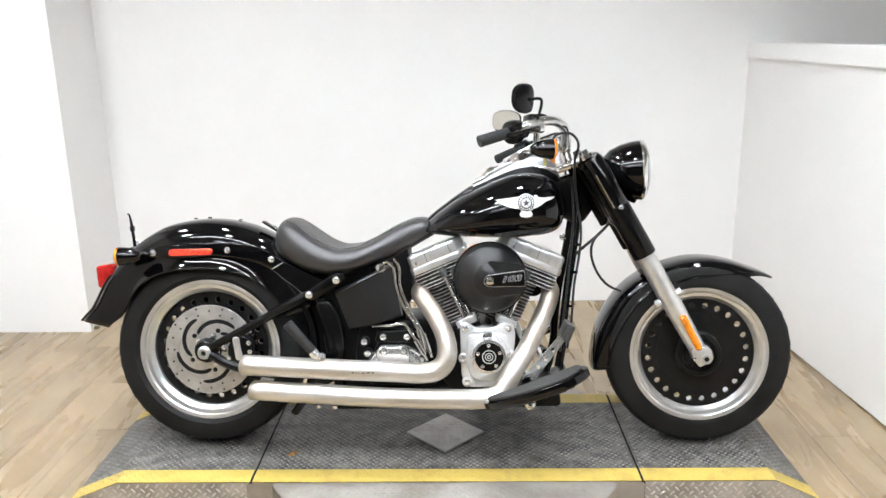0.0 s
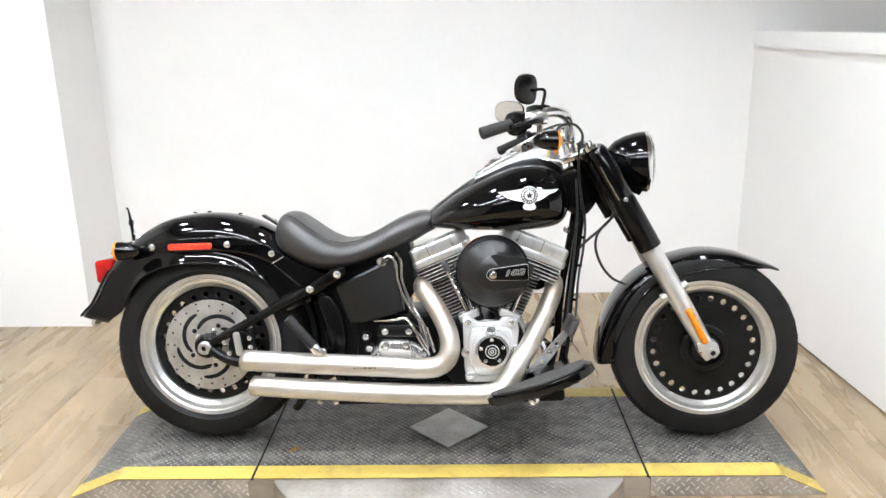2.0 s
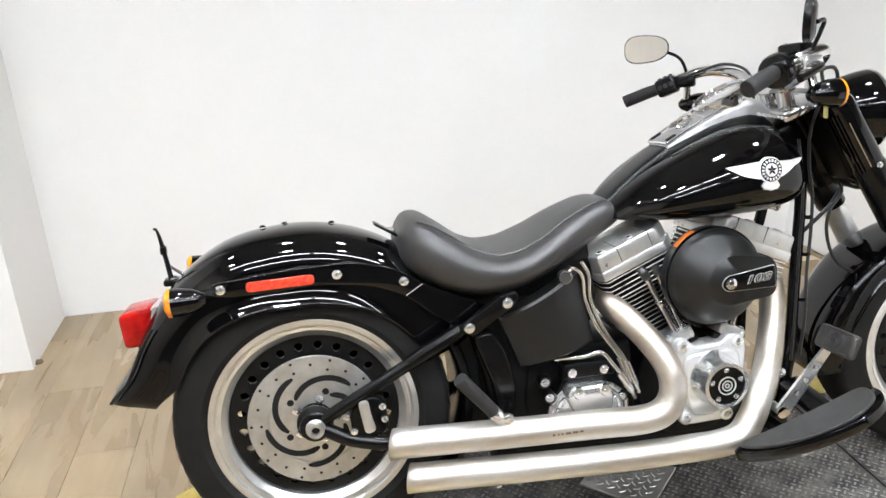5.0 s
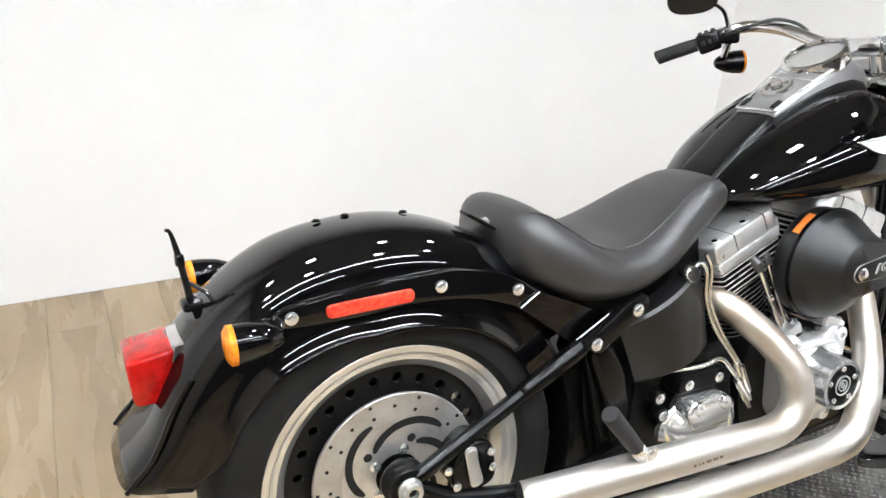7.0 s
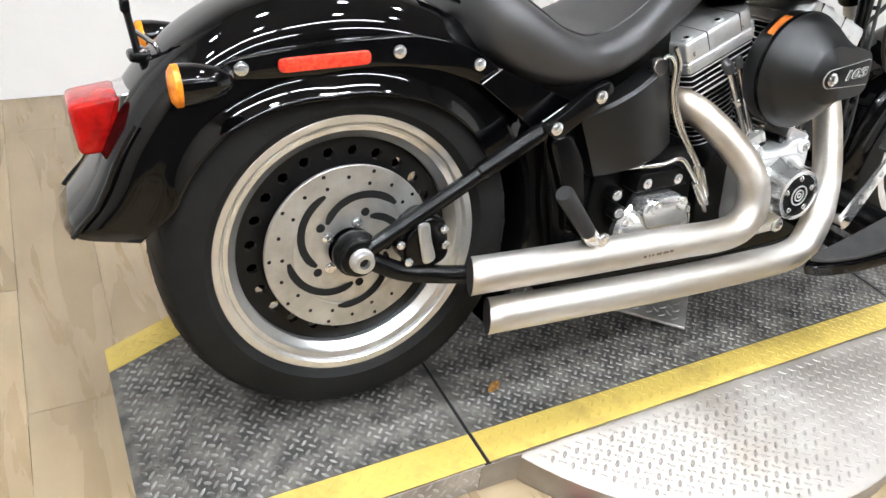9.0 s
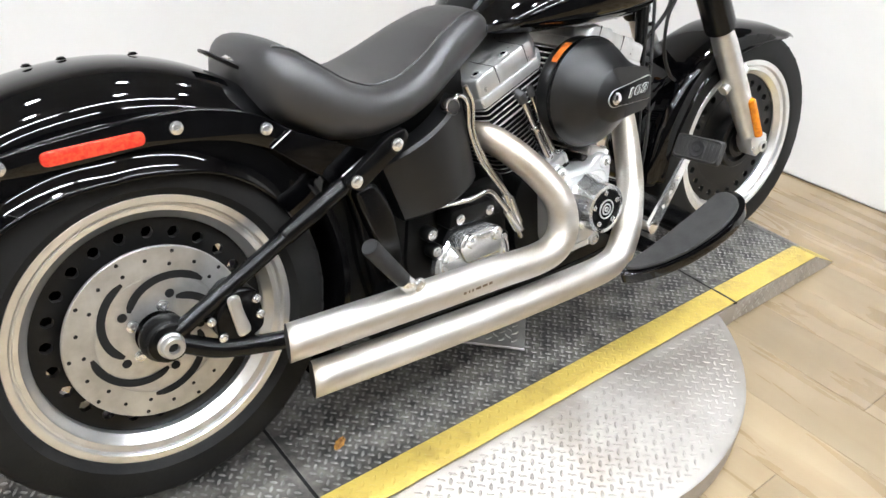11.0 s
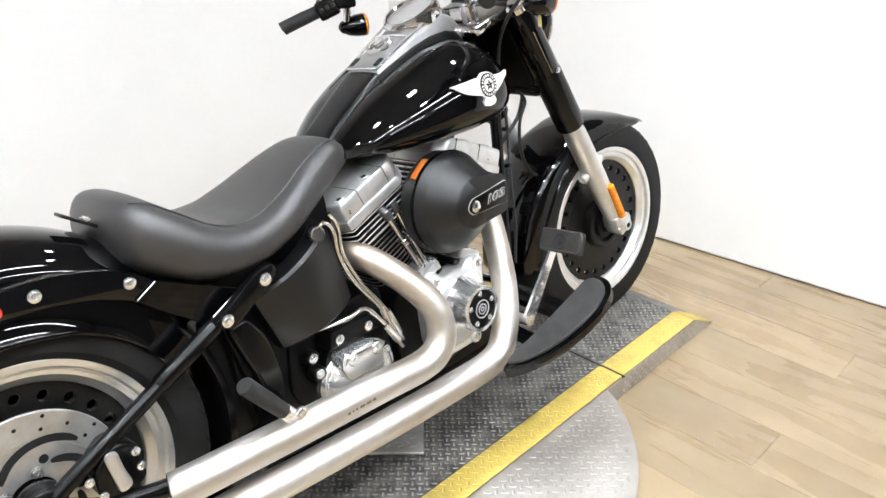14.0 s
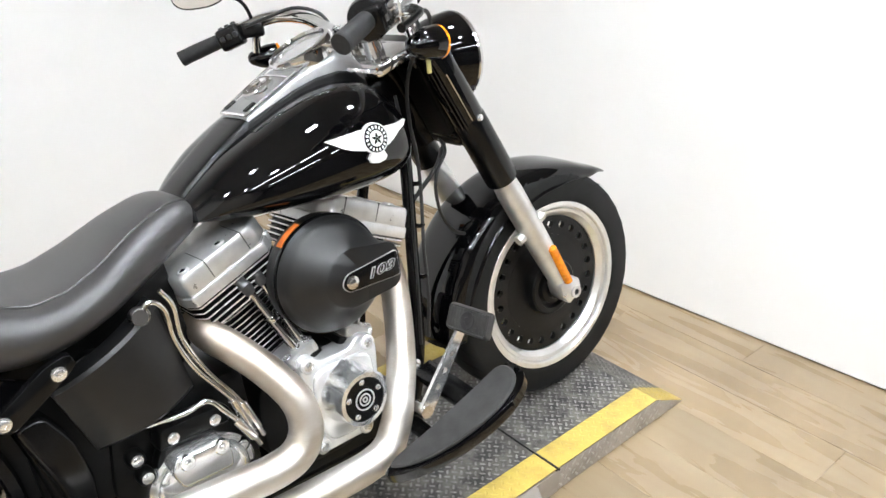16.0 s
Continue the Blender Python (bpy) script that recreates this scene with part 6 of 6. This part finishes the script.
# footboards, pedal, shifter, side stand
for s in (-1, 1):
    out = [(0.166, 0.0), (0.174, -0.028), (0.164, -0.06), (0.134, -0.084), (0.085, -0.097), (0.025, -0.097), (-0.04, -0.087), (-0.1, -0.066), (-0.148, -0.036), (-0.17, -0.008), (-0.16, 0.002), (-0.06, -0.004), (0.06, -0.004)]
    m = Matrix.Translation((0.248, s * 0.325, 0.266)) @ Matrix.Rotation(radians(-22.5), 4, "Y") @ Matrix.Rotation(radians(0 if s < 0 else 180), 4, "Z") @ Matrix.Rotation(radians(-7 if s < 0 else 7), 4, "Z")
    def plate(scale, z0, z1, shift=0.0):
        bm = bmesh.new()
        rows = []
        for z, g in ((z0, 0.97), (z0 + 0.003, 1.0), (z1 - 0.003, 1.0), (z1, 0.97)):
            rows.append([bm.verts.new((x * g * scale, (y + 0.025) * g * scale - 0.025 + shift, z)) for x, y in rounded(out if s < 0 else [(-x, y) for x, y in out[::-1]], 0.02, 3)])
        skin(bm, rows)
        return bm
    base = part("footboard", plate(1.0, -0.027, 0.0), PAINT, bike, "half-moon footboard with gloss black rim")
    base.matrix_basis = m
    part("footboard_pad", plate(0.9, 0.0, 0.009), PADRUBBER, base, "black rubber pad", smooth=30)
    bm = bmesh.new()
    box(bm, (-0.06, -0.02, -0.05), (-0.03, 0.2, -0.027), 0.004)
    box(bm, (0.04, -0.02, -0.055), (0.09, 0.2, -0.027), 0.006)
    box(bm, (0.02, -0.06, -0.04), (0.12, 0.0, -0.027), 0.006)
    part("footboard_bracket", bm, SATIN, base, "black bracket")
    if s < 0:
        part("feeler_peg", lathe(bmesh.new(), [(0.008, -0.012), (0.016, -0.004), (0.017, 0.008), (0.012, 0.016), (0.0, 0.018)], (-0.03, -0.035, -0.045), (0, -0.2, -1), 16), CHROME, base, "chrome wear peg")
def pedal_arm():
    """A flat chrome strip that widens towards its foot, pierced by round holes."""
    bm = bmesh.new()
    a, b = Vector((0.345, 0.0, 0.402)), Vector((0.232, 0.0, 0.262))
    d = (b - a).normalized()
    o = Vector((-d.z, 0, d.x))
    cells = 5
    for k in range(cells):
        u0, u1 = k / cells, (k + 1) / cells
        w0, w1 = 0.0105 + 0.007 * u0, 0.0105 + 0.007 * u1
        p, q = a.lerp(b, u0), a.lerp(b, u1)
        rim = [p - o * w0, p, p + o * w0, (p + q) / 2 + o * (w0 + w1) / 2, q + o * w1, q, q - o * w1, (p + q) / 2 - o * (w0 + w1) / 2]
        hc = (p + q) / 2
        hole = 0.0065 if k in (1, 2, 3) else 0.0004
        sides = []
        for y in (-0.282, -0.274):
            e = [bm.verts.new((v.x, y, v.z)) for v in rim]
            inner = [hc + hole * (v - hc).normalized() for v in rim]
            i = [bm.verts.new((w.x, y, w.z)) for w in inner]
            for j in range(8):
                bm.faces.new((e[j], e[(j + 1) % 8], i[(j + 1) % 8], i[j]))
            sides.append((e, i))
        for j in range(8):
            bm.faces.new((sides[0][1][j], sides[0][1][(j + 1) % 8], sides[1][1][(j + 1) % 8], sides[1][1][j]))
            if j in (2, 3, 6, 7):
                bm.faces.new((sides[0][0][j], sides[0][0][(j + 1) % 8], sides[1][0][(j + 1) % 8], sides[1][0][j]))
    bmesh.ops.remove_doubles(bm, verts=bm.verts[:], dist=1e-5)
    return bm


pedal = part("brake_pedal", pedal_arm(), BRIGHT, bike, "flat pierced chrome brake pedal arm", smooth=25)
part("pedal_pivot", tube(bmesh.new(), [(0.232, -0.284, 0.262), (0.232, -0.2, 0.262)], 0.014, 14, 2), CHROME, pedal)
pm = Matrix.Translation((0.354, -0.3, 0.422)) @ Matrix.Rotation(radians(2), 4, "Z") @ Matrix.Rotation(radians(24), 4, "Y")
part("pedal_pad", box(bmesh.new(), (-0.012, -0.062, -0.028), (0.006, 0.058, 0.028), 0.009, 4, pm), PADRUBBER, pedal, "black rubber pedal pad")
bm = bmesh.new()
for k in range(11):
    y = -0.047 + k * 0.0089
    box(bm, (-0.0126, y - 0.002, -0.021), (-0.0115, y + 0.002, 0.021), 0.0008, 1, pm)
part("pad_ribs", bm, PADRUBBER, pedal, "ribs of the pad")
part("pad_boss", lathe(bmesh.new(), [(0.019, 0.0), (0.019, 0.0016), (0.017, 0.0022), (0.015, 0.0012), (0.008, 0.0012), (0.007, 0.0022), (0.0, 0.0022)], pm @ Vector((-0.012, -0.002, 0)), pm.to_3x3() @ Vector((-1, 0, 0)), 24), GRIP, pedal, "round boss of the pad")
rim = [pm @ Vector((-0.0115, y, z)) for y, z in rounded([(-0.056, -0.0235), (0.052, -0.0235), (0.052, 0.0235), (-0.056, 0.0235)], 0.008, 4)]
part("pad_rim", tube(bmesh.new(), rim + rim[:1], 0.0024, 6, 1, curve=False), PADRUBBER, pedal, "raised rim of the pad")
part("shift_lever", tube(bmesh.new(), [(0.25, 0.27, 0.26), (0.33, 0.28, 0.3), (0.4, 0.29, 0.36)], 0.009, 10), CHROME, bike, "chrome shift lever")
part("battery_box", prism(bmesh.new(), rounded([(-0.44, 0.5), (-0.3, 0.56), (-0.15, 0.45), (-0.2, 0.2), (-0.4, 0.2), (-0.43, 0.33)], 0.03), 0.12, -0.105, 0.01), DARK, bike, "black box inside the frame")
part("frame_cover", prism(bmesh.new(), rounded([(-0.452, 0.49), (-0.405, 0.497), (-0.372, 0.44), (-0.356, 0.36), (-0.36, 0.295), (-0.4, 0.29), (-0.408, 0.36), (-0.432, 0.43)], 0.018, 4), -0.1, -0.152, 0.008, 3), SATIN, bike, "black curved frame casting")
part("inner_panel", prism(bmesh.new(), rounded([(-0.54, 0.56), (-0.46, 0.6), (-0.3, 0.61), (-0.15, 0.665), (-0.13, 0.5), (-0.28, 0.28), (-0.44, 0.19), (-0.478, 0.21), (-0.46, 0.33), (-0.48, 0.45)], 0.008), 0.085, -0.088, 0.006), DARK, bike, "black inner panel under the seat")
part("side_stand", tube(bmesh.new(), [(0.12, 0.12, 0.16), (0.1, 0.22, 0.11), (0.07, 0.345, 0.066)], [0.014, 0.012, 0.012], 12), SATIN, bike, "black side stand")

# tail: lamp, signals, plate bracket
tail = part("tail_lamp_base", prism(bmesh.new(), rounded([(-1.151, 0.612), (-1.111, 0.618), (-1.106, 0.58), (-1.146, 0.525), (-1.171, 0.53)], 0.012), -0.05, 0.05, 0.006), CHROME, bike, "chrome tail lamp base")
part("tail_lens", prism(bmesh.new(), rounded([(-1.218, 0.602), (-1.144, 0.612), (-1.158, 0.56), (-1.171, 0.528), (-1.212, 0.527)], 0.012), -0.056, 0.056, 0.007, 3), RED, tail, "red tail lamp lens")
for s in (1, -1):
    sg = part("turn_signal", lathe(bmesh.new(), [(0.006, -0.072), (0.015, -0.066), (0.024, -0.045), (0.029, -0.018), (0.03, 0.0), (0.0, 0.0)], (-1.078, -0.175 * s, 0.648), (-1, 0, -0.02), 28), PAINT, bike, "black bullet rear turn signal")
    part("signal_lens", lathe(bmesh.new(), [(0.0295, 0.0), (0.0295, 0.008), (0.021, 0.014), (0.0, 0.016)], (-1.078, -0.175 * s, 0.648), (-1, 0, -0.02), 28), AMBER, sg, "amber lens")
    part("signal_stalk", tube(bmesh.new(), [(-1.0, -0.115 * s, 0.65), (-1.015, -0.165 * s, 0.65)], 0.011, 12, 2), PAINT, bike)
br = part("plate_bracket", box(bmesh.new(), (-1.122, -0.01, 0.646), (-1.075, 0.03, 0.662), 0.006), SATIN, bike, "black plate bracket on the fender")
for y in (-0.004, 0.026):
    bolt(-1.1, y, 0.662, 0.005, br, axis=(0, 0, 1))
part("bracket_arm", tube(bmesh.new(), [(-1.104, 0.012, 0.64), (-1.11, 0.014, 0.69), (-1.117, 0.016, 0.74), (-1.124, 0.018, 0.772), (-1.131, 0.018, 0.776)], [0.006, 0.0058, 0.005, 0.003, 0.0025], 8, 4), SATIN, br, "thin upright arm")
part("bracket_arm", tube(bmesh.new(), [(-1.06, 0.012, 0.655), (-1.085, 0.014, 0.672), (-1.11, 0.015, 0.692)], 0.0038, 8, 4), CHROME, br, "thin bright brace")
part("bracket_clip", box(bmesh.new(), (-1.122, 0.008, 0.716), (-1.108, 0.026, 0.736), 0.003, 1), SATIN, br)
part("bracket_base", box(bmesh.new(), (-1.1, -0.02, 0.615), (-1.06, 0.04, 0.65), 0.01, 3), SATIN, br, "black foot of the bracket")

for x, z in ((-0.892, 0.757), (-0.842, 0.76), (-0.735, 0.752)):
    bolt(x, 0.02, z, 0.007, material=SATIN, axis=(0, 0, 1))


# ---- floor planks ----
def planks():
    w, l = 0.178, 1.22
    shapes = {}
    col = 0
    x = -2.45
    while x < 3.7:
        y = -4.7 - (col * 0.41) % l
        while y < 1.62:
            y0, y1 = max(y, -4.7), min(y + l, 1.618)
            if y1 - y0 > 0.02:
                key = round(y1 - y0, 3)
                if key not in shapes:
                    bm = bmesh.new()
                    g = 0.00025
                    a = [bm.verts.new((px, py, -0.0055)) for px, py in ((g, g), (w - g, g), (w - g, key - g), (g, key - g))]
                    b = [bm.verts.new((px, py, -0.0008)) for px, py in ((g, g), (w - g, g), (w - g, key - g), (g, key - g))]
                    c = [bm.verts.new((px, py, 0.0)) for px, py in ((2 * g, 2 * g), (w - 2 * g, 2 * g), (w - 2 * g, key - 2 * g), (2 * g, key - 2 * g))]
                    skin(bm, [a, b, c])
                    shapes[key] = part("plank", bm, PLANK, floor, smooth=0)
                    shapes[key].location = (x, y0, 0)
                else:
                    share(shapes[key], Matrix.Translation((x, y0, 0)), floor)
            y += l
        x += w
        col += 1


planks()
